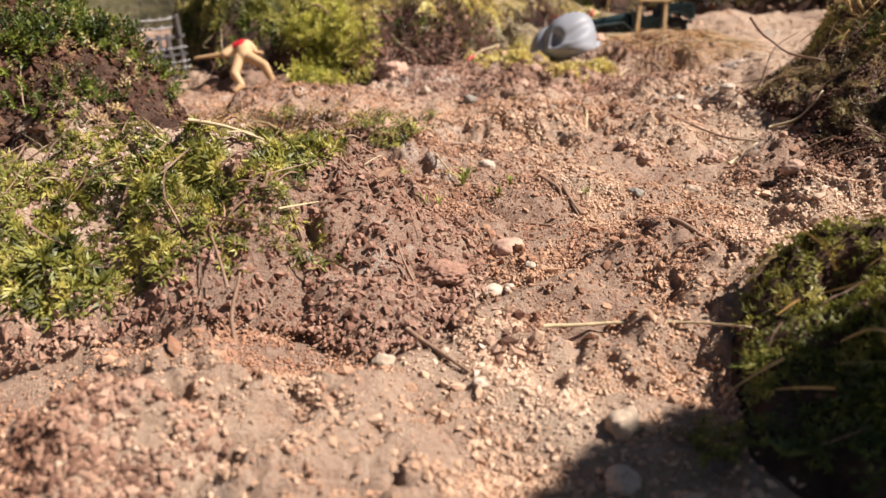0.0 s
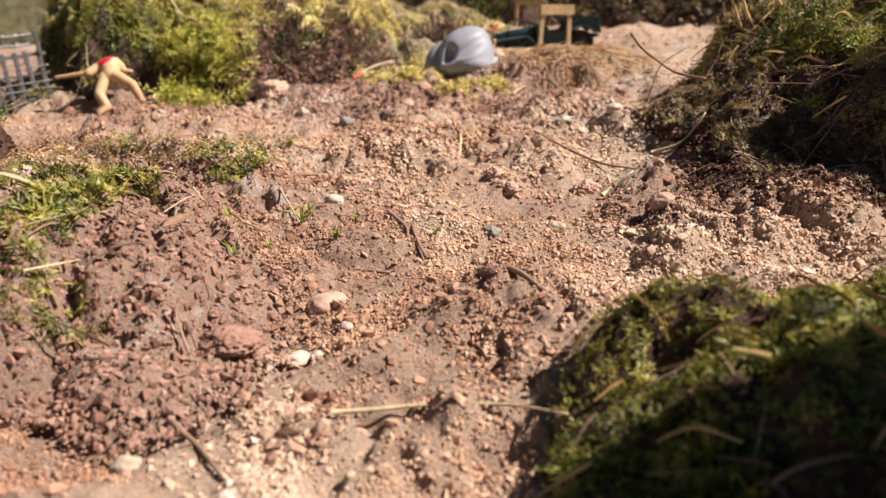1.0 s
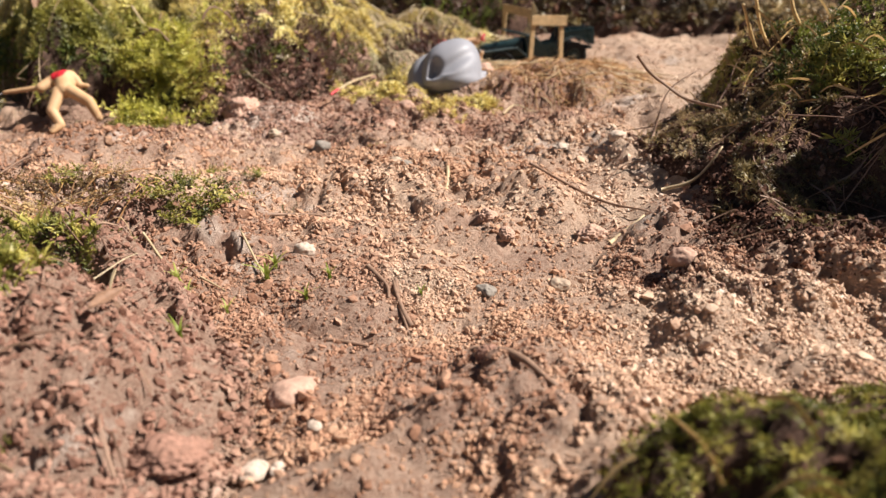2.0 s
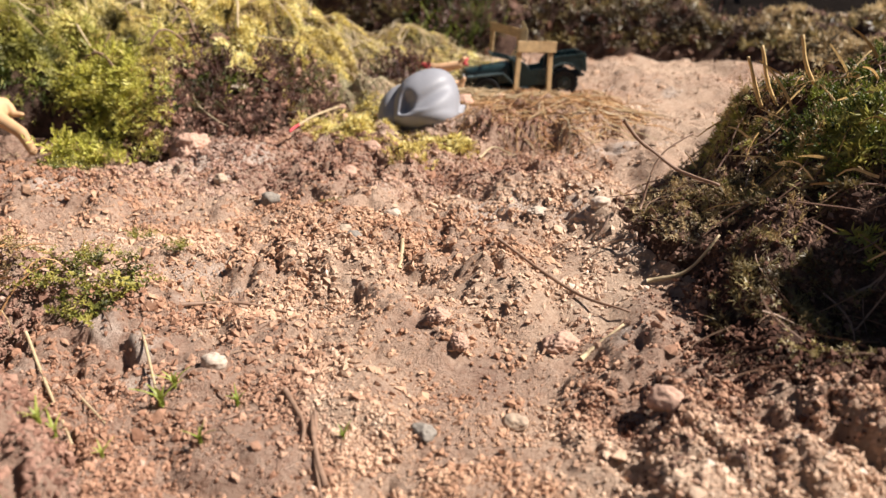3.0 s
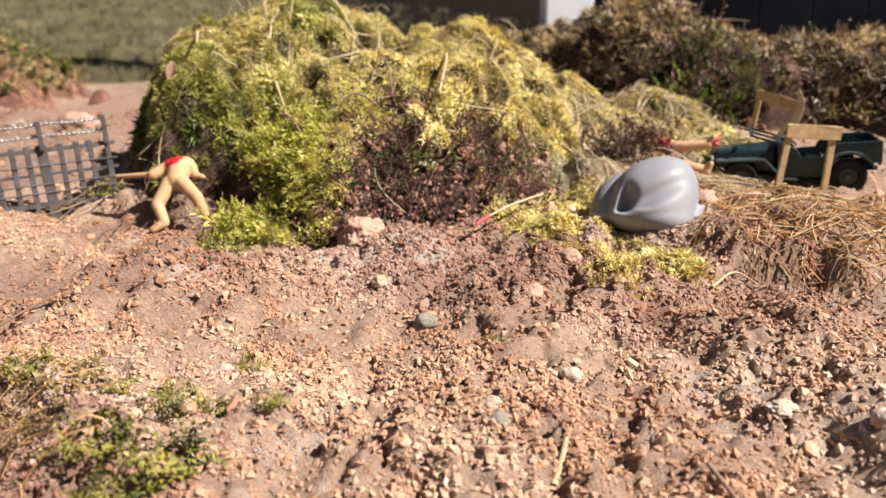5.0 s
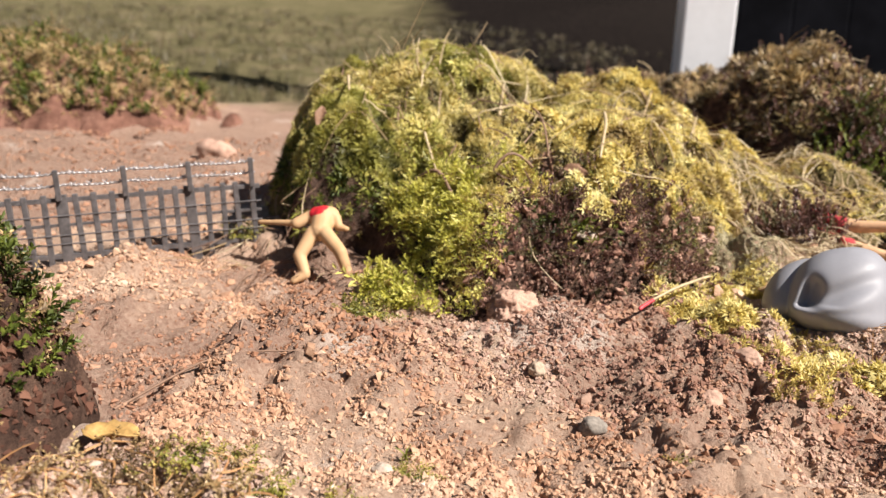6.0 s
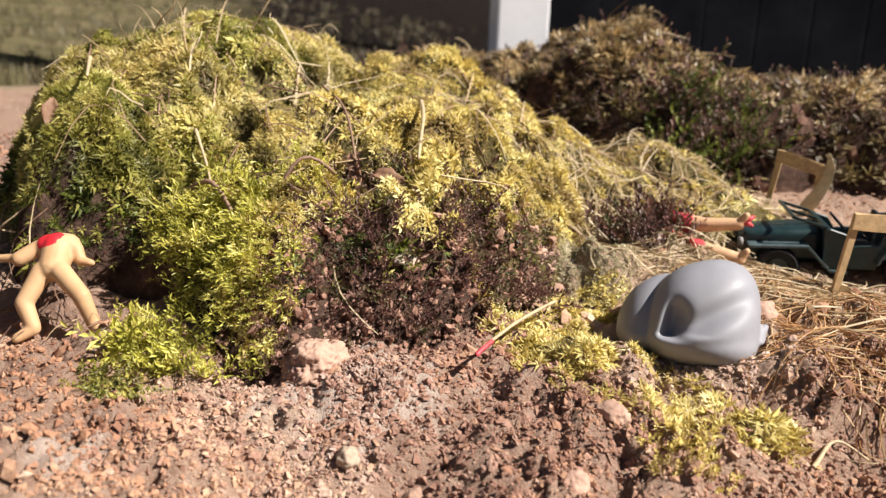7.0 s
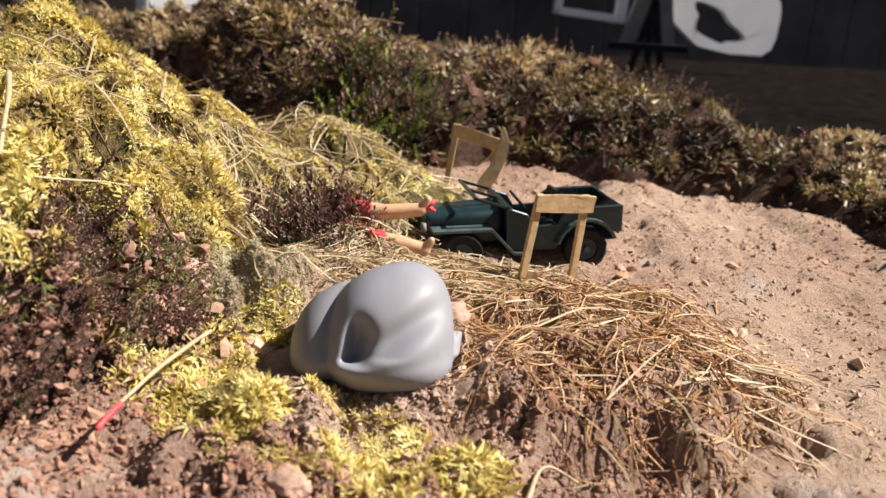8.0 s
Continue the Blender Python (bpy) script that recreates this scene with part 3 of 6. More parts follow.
def grain_field(name, n, rect, sizes, material, label, rings=0, sink=0.25, weight=open_sand, smooth=False):
    x, y = pick(n, *rect, weight)
    s = rng.uniform(0, 1, len(x)) ** 3.4 * (sizes[1] - sizes[0]) + sizes[0]
    p = on_ground(x, y) + np.stack([0 * x, 0 * x, s * (1 - 2 * sink)], -1)
    stretch = np.stack([rng.uniform(0.8, 1.3, len(x)), rng.uniform(0.8, 1.2, len(x)), rng.uniform(0.6, 0.95, len(x))], -1)
    pieces, kinds = [], rng.randint(0, 6, len(x))
    for k in range(6):
        m = kinds == k
        pieces.append(strew(crumb(k + 3, rings), p[m], normals(x[m], y[m]), s[m], rng, 0.9, stretch[m]))
    v, f = join_arrays(pieces)
    return solid(name, v, f, material, None, smooth, label, "soil", kind="stuff")


def sees(a, lo, hi):
    return np.clip((a - lo) / (hi - lo), 0, 1)


def crumbly(x, y):
    """Loose crumbs gather in drifts."""
    return open_sand(x, y) * np.clip(0.35 + 1.1 * vnoise(x, y, 0.03, 11) + 0.6 * vnoise(x, y, 0.009, 3), 0.04, 1)


def drifts(x, y):
    """Grains lie thick on broken ground and thin on smooth sand."""
    return open_sand(x, y) * np.clip(0.55 + 0.9 * vnoise(x, y, 0.028, 10) + 0.8 * vnoise(x, y, 0.008, 6), 0.15, 1)


SAND_LABEL = "coarse pale sand grains lying on the soil"
grain_field("sand_grains", 165000, (-0.135, 0.20, 0.11, 0.33), (0.00028, 0.0008), GRAINS, SAND_LABEL, 0, 0.32, drifts, True)
grain_field("sand_grains", 145000, (-0.135, 0.20, 0.11, 0.33), (0.00038, 0.0012), GRAINS, SAND_LABEL, 0, 0.36, drifts)
grain_field("sand_grains", 84000, (-0.12, 0.22, 0.33, 0.46), (0.00036, 0.0014), GRAINS, SAND_LABEL, 0, 0.34, drifts)
grain_field("sand_grains", 60000, (-0.26, 0.18, 0.42, 0.58), (0.00045, 0.0015), GRAINS, SAND_LABEL, 0, 0.34, drifts)
grain_field("sand_grains", 9000, (-0.62, -0.22, 0.42, 0.86), (0.0008, 0.0022), GRAINS, "coarse reddish crumbs lying on the soil", 0, 0.36)
grain_field("sand_grains", 16000, (0.15, 0.42, 0.48, 0.90), (0.0004, 0.0012), GRAINS, "fine sand grains on the trodden soil", 0, 0.38)
grain_field("bank_crumbs", 3600, (-0.2, 0.55, 0.60, 1.15), (0.0014, 0.0050), DARK_CLODS, "crumbs of dark earth on the bank", 1, 0.3, lambda x, y: (back_bank(x, y) > 0.003) * 1.0)
grain_field("soil_grains", 16000, (-0.08, 0.16, 0.49, 0.60), (0.0005, 0.0014), CLODS, "fine reddish crumbs of earth below the mound", 0, 0.36)
grain_field("soil_crumbs", 4500, (-0.12, 0.24, 0.10, 0.42), (0.0008, 0.0021), GRAINS, "crumbs of pale earth lying on the sand", 1, 0.40, crumbly)
grain_field("soil_crumbs", 3500, (-0.26, 0.32, 0.40, 0.80), (0.0008, 0.0030), GRAINS, "crumbs of reddish earth lying on the sand", 1, 0.40, crumbly)
grain_field("red_clods", 8000, (-0.12, -0.045, 0.10, 0.165), (0.0005, 0.0012), RED_CLODS, "broken clods of dark red earth", 1, 0.3, lambda x, y: np.clip(1.25 - ((x + 0.078) / 0.024) ** 2 - ((y - 0.134) / 0.020) ** 2, 0, 1) * sees(vnoise(x, y, 0.010, 5), -0.5, 0.2))
grain_field("red_clods", 1500, (-0.04, 0.05, 0.17, 0.27), (0.0007, 0.0022), RED_CLODS, "broken crumbs of red earth", 1, 0.35, lambda x, y: np.clip(1.2 - ((x - 0.008) / 0.020) ** 2 - ((y - 0.205) / 0.022) ** 2, 0, 1) * sees(vnoise(x, y, 0.012, 5), -0.2, 0.4))


def mound_faces(x, y):
    h = humps(x, y)
    n = normals(x, y)
    return np.clip(h / 0.01, 0, 1) * np.clip((1 - n[:, 2]) * 4, 0.45, 1) * (h > 0.003)


grain_field("ledge_crumbs", 46000, (-0.16, 0.02, 0.15, 0.42), (0.0004, 0.0015), CLODS, "reddish crumbs of earth on the ledge", 0, 0.3, lambda x, y: (ledge(x, y) > 0.002) * 1.0)
grain_field("earth_crumbs", 18000, (0.10, 0.32, 0.24, 0.46), (0.0004, 0.0014), DARK_CLODS, "crumbs of dark earth on the mound", 0, 0.3, lambda x, y: (right_mound(x, y) > 0.0015) * 1.0)
grain_field("earth_crumbs", 30000, (-0.40, 0.42, 0.08, 0.72), (0.0005, 0.0017), DARK_CLODS, "crumbs of dark earth on the mounds", 0, 0.3, mound_faces)

# ---- moss ----
def frond(leaves, leaf_len, leaf_wid, lift, droop, seed, taper=0.5):
    """A moss shoot one unit tall: small pointed leaves set round a bending stem."""
    r = np.random.RandomState(seed)
    verts, faces = [], []
    lean = r.uniform(0, 6.28)
    for k in range(leaves):
        t = (k + 0.5) / leaves
        at = np.array([droop * t * t * math.cos(lean), droop * t * t * math.sin(lean), t * (1 - 0.25 * droop * t)])
        ang = k * 2.4 + r.uniform(-0.4, 0.4)
        up = lift + r.uniform(-0.2, 0.2) + 0.5 * t
        d = np.array([math.cos(ang) * math.cos(up), math.sin(ang) * math.cos(up), math.sin(up)])
        side = np.array([-math.sin(ang), math.cos(ang), 0])
        length, width = leaf_len * (1 - taper * t) * r.uniform(0.8, 1.2), leaf_wid * (1 - 0.4 * taper * t)
        n = len(verts)
        mid = at + d * length * 0.45 + np.array([0, 0, 0.08 * length])
        verts += [at, mid + side * width / 2, at + d * length - np.array([0, 0, 0.15 * length]), mid - side * width / 2]
        faces.append((n, n + 1, n + 2, n + 3))
    return np.array(verts), np.array(faces)


def rosette(leaves, seed, wide=0.22):
    """The star-shaped tip of a moss shoot, seen from above: two rings of pointed leaves round a short stem."""
    r = np.random.RandomState(seed)
    verts, faces = [], []
    for k in range(leaves):
        ang, inner = k * 2.4 + r.uniform(-0.3, 0.3), k % 3 == 0
        up = (1.1 if inner else 0.55) + r.uniform(-0.25, 0.25)
        d = np.array([math.cos(ang) * math.cos(up), math.sin(ang) * math.cos(up), math.sin(up)])
        side = np.array([-math.sin(ang), math.cos(ang), 0])
        at = np.array([0, 0, 0.25 + 0.25 * inner])
        length = r.uniform(0.6, 1.0) * (0.75 if inner else 1.0)
        mid = at + d * length * 0.4
        n = len(verts)
        verts += [at, mid + side * wide * length / 2, at + d * length - np.array([0, 0, 0.18 * length]), mid - side * wide * length / 2]
        faces.append((n, n + 1, n + 2, n + 3))
    return np.array(verts), np.array(faces)


def spray(leaves, seed, wide=0.18):
    """A tuft of narrow strap-shaped leaves, broadest near the foot, that spread and bend over at their tips."""
    r = np.random.RandomState(seed)
    verts, faces = [], []
    for k in range(leaves):
        ang, up = k * 2.4 + r.uniform(-0.4, 0.4), r.uniform(0.25, 1.25)
        d = np.array([math.cos(ang) * math.cos(up), math.sin(ang) * math.cos(up), math.sin(up)])
        side = np.array([-math.sin(ang), math.cos(ang), 0])
        at, length = np.array([0.05 * math.cos(ang), 0.05 * math.sin(ang), 0.10 * (k % 3)]), r.uniform(0.65, 1.05)
        mid = at + d * length * 0.35 + np.array([0, 0, 0.06])
        n = len(verts)
        verts += [at, mid + side * wide * length / 2, at + d * length - np.array([0, 0, 0.22 * length]), mid - side * wide * length / 2]
        faces.append((n, n + 1, n + 2, n + 3))
    return np.array(verts), np.array(faces)


ROSETTE = [rosette(8, 60 + k, 0.26) for k in range(6)]
SPRAY = [spray(9, 70 + k) for k in range(6)]
TIP = [frond(15, 0.42, 0.078, 0.65, 0.5, 50 + k, 0.4) for k in range(6)]
FEATHER = [frond(18, 0.30, 0.12, 0.3, 0.8, k, 0.4) for k in range(5)]
STAR = [frond(15, 0.42, 0.15, 0.55, 0.25, 10 + k, 0.3) for k in range(4)]
SPIKE = [frond(26, 0.16, 0.06, 0.7, 0.35, 30 + k, 0.2) for k in range(4)]


def moss_patch(name, shoots, n, rect, weight, tall, material, parent, label, lift=0.0, tilt=0.55, lean=(0, 0, 0.35), category="", swirl=0.0):
    x, y = pick(n, *rect, weight)
    s = rng.uniform(tall[0], tall[1], len(x)) * (0.85 + 0.3 * vnoise(x, y, 0.025, 2))
    up = normals(x, y, 0.004 if swirl else 0.008) + np.array(lean)
    if swirl:
        # neighbours lean together, so that the shoots stand in tufts
        up = up + swirl * np.stack([vnoise(x, y, 0.009, 2) + vnoise(x, y, 0.021, 9), vnoise(x, y, 0.009, 3) + vnoise(x, y, 0.021, 10), 0 * x], -1)
        s = s * (0.75 + 0.35 * vnoise(x, y, 0.010, 11) + 0.25 * vnoise(x, y, 0.004, 12))
    p = on_ground(x, y, lift) - 0.15 * s[:, None] * normals(x, y)
    kinds = rng.randint(0, len(shoots), len(x))
    v, f = join_arrays([strew(shoots[k], p[kinds == k], up[kinds == k], s[kinds == k], rng, tilt) for k in range(len(shoots))])
    return solid(name, v, f, material, parent, False, label, category, kind="stuff")


def overhang(x, y):
    """The bare, heathery face in the middle of the mound's front."""
    return sees(x, -0.064, -0.044) * sees(-x, -0.066, -0.048) * sees(-y + 0.012 * vnoise(x, y, 0.016, 3), -0.648, -0.630) * sees(-height(x, y) + 0.012 * vnoise(x, y, 0.014, 8), -0.084, -0.071)


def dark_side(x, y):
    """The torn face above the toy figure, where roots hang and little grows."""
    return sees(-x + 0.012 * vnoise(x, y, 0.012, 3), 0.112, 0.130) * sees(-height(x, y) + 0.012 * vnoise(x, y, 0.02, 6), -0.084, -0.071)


def beside_toy(x, y):
    """Bare earth between the toy figure and the moss."""
    return 1.0 * (np.hypot((x + 0.124) / 0.020, (y - 0.580) / 0.026) > 1)


def mound_cover(x, y):
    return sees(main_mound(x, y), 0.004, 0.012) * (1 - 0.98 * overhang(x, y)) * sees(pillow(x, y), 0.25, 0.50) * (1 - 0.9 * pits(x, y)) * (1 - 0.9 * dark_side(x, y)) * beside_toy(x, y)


def limes(x, y):
    return sees(vnoise(x, y, 0.045, 2) + 0.4 * vnoise(x, y, 0.015, 7), -0.15, 0.15)


def golden(x, y):
    return sees(x + 0.03 * vnoise(x, y, 0.04, 6), -0.11, -0.05)


moss_patch("moss", SPRAY, 110000, (-0.28, 0.02, 0.53, 0.86), lambda x, y: mound_cover(x, y) * (1 - golden(x, y)) * limes(x, y),
           (0.0046, 0.0090), MOSS_LIME, mound, "fresh lime-green moss", 0.001, 0.5, (0.25, -0.3, 0.0), "", 0.7)
moss_patch("moss", SPRAY, 110000, (-0.28, 0.02, 0.53, 0.86), lambda x, y: mound_cover(x, y) * (1 - golden(x, y)) * (1 - limes(x, y)),
           (0.0046, 0.0090), MOSS_GREEN, mound, "bright green feathery moss", 0.001, 0.5, (0.25, -0.3, 0.0), "", 0.7)
moss_patch("moss", SPRAY, 96000, (-0.14, 0.16, 0.55, 0.90), lambda x, y: mound_cover(x, y) * golden(x, y) * (1 - 0.85 * sees(x + 0.02 * vnoise(x, y, 0.02, 7), 0.03, 0.07)),
           (0.0042, 0.0080), MOSS_GOLD, mound, "golden yellow moss", 0.001, 0.5, (0.25, -0.3, 0.0), "", 0.7)
moss_patch("moss", TIP, 19000, (-0.28, 0.16, 0.53, 0.90), lambda x, y: sees(main_mound(x, y), 0.006, 0.014) * (1 - 0.97 * overhang(x, y)) * (1 - 0.8 * dark_side(x, y)) * np.maximum(sees(x, 0.03, 0.07), sees(vnoise(x, y, 0.028, 8) + 0.35 * vnoise(x, y, 0.011, 2), 0.12, 0.5)),
           (0.004, 0.009), MOSS_TAN, mound, "dried tan moss", 0.001, 1.0, (0, 0, 0.1), "", 0.5)
moss_patch("moss", TIP, 4600, (-0.13, -0.035, 0.535, 0.64), lambda x, y: np.clip(1 - ((x + 0.080) / 0.045) ** 2 - ((y - 0.585) / 0.045) ** 2, 0, 1) * np.clip(0.5 + 1.6 * vnoise(x, y, 0.012, 5), 0, 1) * (height(x, y) > 0.030) * beside_toy(x, y),
           (0.010, 0.020), MOSS_BRIGHT, mound, "long bright moss shoots hanging over the sand", 0.001, 0.4, (0.15, -0.5, 0.15), "", 0.6)
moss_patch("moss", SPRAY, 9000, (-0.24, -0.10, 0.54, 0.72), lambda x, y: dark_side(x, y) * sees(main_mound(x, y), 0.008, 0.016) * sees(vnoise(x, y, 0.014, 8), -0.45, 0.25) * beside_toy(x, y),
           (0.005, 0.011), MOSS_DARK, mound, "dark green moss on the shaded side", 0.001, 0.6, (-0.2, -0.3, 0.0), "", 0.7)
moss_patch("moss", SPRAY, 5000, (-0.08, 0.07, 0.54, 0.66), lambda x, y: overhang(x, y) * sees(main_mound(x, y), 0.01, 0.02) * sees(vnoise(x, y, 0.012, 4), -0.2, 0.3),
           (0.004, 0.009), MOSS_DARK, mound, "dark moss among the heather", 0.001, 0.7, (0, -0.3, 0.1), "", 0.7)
grain_field("red_crumbs", 8000, (-0.08, 0.06, 0.54, 0.65), (0.0006, 0.0022), CLODS, "reddish crumbs of earth on the torn face", 1, 0.3, lambda x, y: np.clip(overhang(x, y) + 0.5 * sees(-y, -0.58, -0.56), 0, 1) * sees(main_mound(x, y), 0.0, 0.01))
moss_patch("moss", TIP, 900, (-0.08, 0.06, 0.56, 0.66), lambda x, y: overhang(x, y) * sees(main_mound(x, y), 0.01, 0.03) * sees(vnoise(x, y, 0.013, 7), 0.1, 0.4),
           (0.007, 0.014), MOSS_CUSHION, mound, "small green moss tufts on the torn face", 0, 0.6, (0, -0.3, 0.5))
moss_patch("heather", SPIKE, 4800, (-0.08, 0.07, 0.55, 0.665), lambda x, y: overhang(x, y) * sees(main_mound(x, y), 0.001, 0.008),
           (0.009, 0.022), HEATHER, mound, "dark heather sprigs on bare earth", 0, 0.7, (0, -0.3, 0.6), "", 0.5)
moss_patch("heather_bush", SPIKE, 1000, (0.045, 0.12, 0.66, 0.74), lambda x, y: np.clip(1.1 - ((x - 0.078) / 0.027) ** 2 - ((y - 0.700) / 0.027) ** 2, 0, 1),
           (0.012, 0.040), HEATHER, None, "dark purple-brown heather clump beside the toy jeep", 0, 1.0, (0, 0, 0.7), "shrub", 0.3)


def yellow_apron(x, y):
    return np.clip(1.3 - np.abs((y - 0.588 + 0.55 * (x - 0.035)) / 0.022) - np.clip(np.abs(x - 0.060) / 0.038 - 0.4, 0, 9), 0, 1) * np.clip(0.5 + 1.1 * vnoise(x, y, 0.012, 9), 0, 1)


moss_patch("yellow_moss", SPRAY, 24000, (-0.02, 0.13, 0.51, 0.68), lambda x, y: np.maximum(yellow_apron(x, y), 0.7 * np.clip(1 - ((x - 0.056) / 0.020) ** 2 - ((y - 0.620) / 0.022) ** 2, 0, 1)) * (np.hypot((x - 0.0885) / 0.033, (y - 0.608) / 0.026) > 1), (0.0050, 0.0090), MOSS_YELLOW, None,
           "mat of yellow moss spreading over the sand", 0, 0.6, (0, -0.1, 0.1), "moss", 0.5)

moss_patch("lichen_patch", SPRAY, 5000, (0.03, 0.08, 0.625, 0.672), lambda x, y: np.clip(1.3 - ((x - 0.055) / 0.019) ** 2 - ((y - 0.647) / 0.018) ** 2, 0, 1), (0.0016, 0.0032), LICHEN, None,
           "short grey-green lichen on a low hummock of earth", 0, 0.8, (0, 0, 0.2), "lichen")
moss_patch("moss", SPRAY, 36000, (-0.26, 0.0, 0.16, 0.42), lambda x, y: sees(pillow(x + 0.3, y), 0.15, 0.45) * sees(ledge(x, y), 0.007, 0.013) * (1 - 0.97 * sees(y, 0.325, 0.345)) * sees(vnoise(x, y, 0.019, 6) + 1.0 * sees(-x, 0.030, 0.062) - 0.35 * sees(-x, -0.03, 0.03), -0.10, 0.25),
           (0.0036, 0.0078), MOSS_CUSHION, mound_ledge, "green cushion moss", 0.0005, 0.5, (0, 0, 0.2), "", 0.6)
moss_patch("moss", FEATHER, 2600, (-0.15, -0.02, 0.32, 0.43), lambda x, y: sees(ledge(x, y), 0.005, 0.012) * sees(y, 0.325, 0.345) * sees(vnoise(x, y, 0.014, 3), -0.3, 0.4), (0.004, 0.010), MOSS_BROWN, mound_ledge, "dry brown moss", 0.001, 1.0)
moss_patch("moss", STAR, 13000, (0.11, 0.44, 0.26, 0.53), lambda x, y: sees(right_mound(x, y), 0.022, 0.036) * np.clip(0.45 + 0.9 * vnoise(x, y, 0.02, 4), 0.03, 1),
           (0.004, 0.009), MOSS_DARK, mound_right, "dark green moss", 0.001, 0.6, (0, 0, 0.3), "", 0.5)
# green moss on the sunny part, darker moss as painted shade on the rest
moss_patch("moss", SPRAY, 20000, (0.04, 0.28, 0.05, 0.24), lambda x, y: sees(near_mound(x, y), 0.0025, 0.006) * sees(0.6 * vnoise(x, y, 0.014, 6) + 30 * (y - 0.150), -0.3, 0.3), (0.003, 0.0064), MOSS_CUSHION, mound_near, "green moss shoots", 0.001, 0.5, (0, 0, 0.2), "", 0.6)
moss_patch("moss", SPRAY, 9000, (0.04, 0.28, 0.05, 0.24), lambda x, y: sees(near_mound(x, y), 0.002, 0.007) * sees(0.166 - y + 0.01 * vnoise(x, y, 0.02, 3), 0.0, 0.02), (0.0035, 0.0075), MOSS_DARK, mound_near, "moss in a darker colour standing in for shade", 0.001, 0.6, (0, 0, 0.2), "", 0.6)
grain_field("earth_crumbs", 14000, (-0.38, -0.11, 0.29, 0.48), (0.0006, 0.0028), DARK_CLODS, "crumbs of dark earth on the mound", 0, 0.3, lambda x, y: (left_mound(x, y) > 0.002) * 1.0)
moss_patch("moss", FEATHER, 1500, (-0.38, -0.11, 0.29, 0.48), lambda x, y: sees(left_mound(x, y) + 0.01 * vnoise(x, y, 0.02, 8), 0.008, 0.03), (0.006, 0.013), MOSS_BROWN, mound_left, "dry brown moss", 0.001, 0.9)
moss_patch("moss", STAR, 6500, (-0.38, -0.11, 0.29, 0.48), lambda x, y: sees(left_mound(x, y), 0.010, 0.030) * sees(vnoise(x, y, 0.02, 4), -0.5, 0.1), (0.006, 0.013), MOSS_DARK, mound_left, "tangled dark green moss", 0.001, 0.8)
moss_patch("moss", SPRAY, 28000, (0.16, 0.40, 0.29, 0.50), lambda x, y: sees(right_mound(x, y) + 0.012 * sees(x, 0.185, 0.215), 0.020, 0.032) * sees(vnoise(x, y, 0.018, 6), -0.3, 0.2), (0.0040, 0.0080), MOSS_LIME, mound_right, "short green moss tips", 0.001, 0.8, (-0.2, -0.1, 0.2), "", 0.4)
moss_patch("moss", TIP, 900, (0.16, 0.40, 0.29, 0.50), lambda x, y: sees(right_mound(x, y), 0.030, 0.045) * sees(-vnoise(x, y, 0.018, 6), -0.2, 0.2), (0.005, 0.009), MOSS_TAN, mound_right, "dried tan moss", 0.001, 0.9, (-0.2, -0.1, 0.2), "", 0.4)
moss_patch("moss", ROSETTE, 5000, (0.13, 0.22, 0.37, 0.45), lambda x, y: sees(right_mound(x, y), 0.003, 0.008) * (1 - sees(right_mound(x, y), 0.02, 0.035)) * sees(vnoise(x, y, 0.015, 8), -0.2, 0.3), (0.002, 0.004), MOSS_TAN, mound_right, "short grey-green moss", 0, 0.8)
moss_patch("moss", TIP, 5000, (0.12, 0.30, 0.26, 0.50), lambda x, y: sees(right_mound(x, y), 0.004, 0.012) * (1 - sees(right_mound(x, y), 0.035, 0.05)) * np.clip(0.1 + 1.2 * vnoise(x, y, 0.02, 9) + sees(y, 0.37, 0.41), 0, 1), (0.003, 0.008), MOSS_BROWN, mound_right, "short dry olive moss", 0.001, 0.9)
def bank_end(x, y):
    """The sunny foot where the bank runs out."""
    return sees(x + 0.02 * vnoise(x, y, 0.04, 3), 0.35, 0.39) * sees(-y, -0.90, -0.84)


moss_patch("moss", SPRAY, 9000, (0.33, 0.58, 0.58, 0.92), lambda x, y: bank_end(x, y) * sees(back_bank(x, y), 0.004, 0.010) * sees(vnoise(x, y, 0.03, 4) + 0.5 * vnoise(x, y, 0.012, 8), -0.4, 0.1),
           (0.006, 0.012), MOSS_TAN, bank, "dry yellow-tan moss at the sunny end", 0.001, 0.9)
moss_patch("moss", SPRAY, 12000, (-0.22, 0.58, 0.58, 1.20), lambda x, y: sees(back_bank(x, y), 0.022, 0.040) * sees(cells(x, y, 0.036, 8) + 0.5 * vnoise(x, y, 0.04, 5), 0.35, 0.75),
           (0.008, 0.017), MOSS_BROWN, bank, "brownish dry moss", 0.001, 0.9)
# this heather and the olive moss below also stand in for the front's shade
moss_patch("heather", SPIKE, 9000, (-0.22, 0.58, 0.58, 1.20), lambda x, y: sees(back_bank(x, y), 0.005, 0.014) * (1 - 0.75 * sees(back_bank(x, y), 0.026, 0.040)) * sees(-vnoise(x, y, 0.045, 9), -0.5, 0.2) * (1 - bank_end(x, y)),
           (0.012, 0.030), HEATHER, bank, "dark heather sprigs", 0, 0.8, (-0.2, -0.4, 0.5))
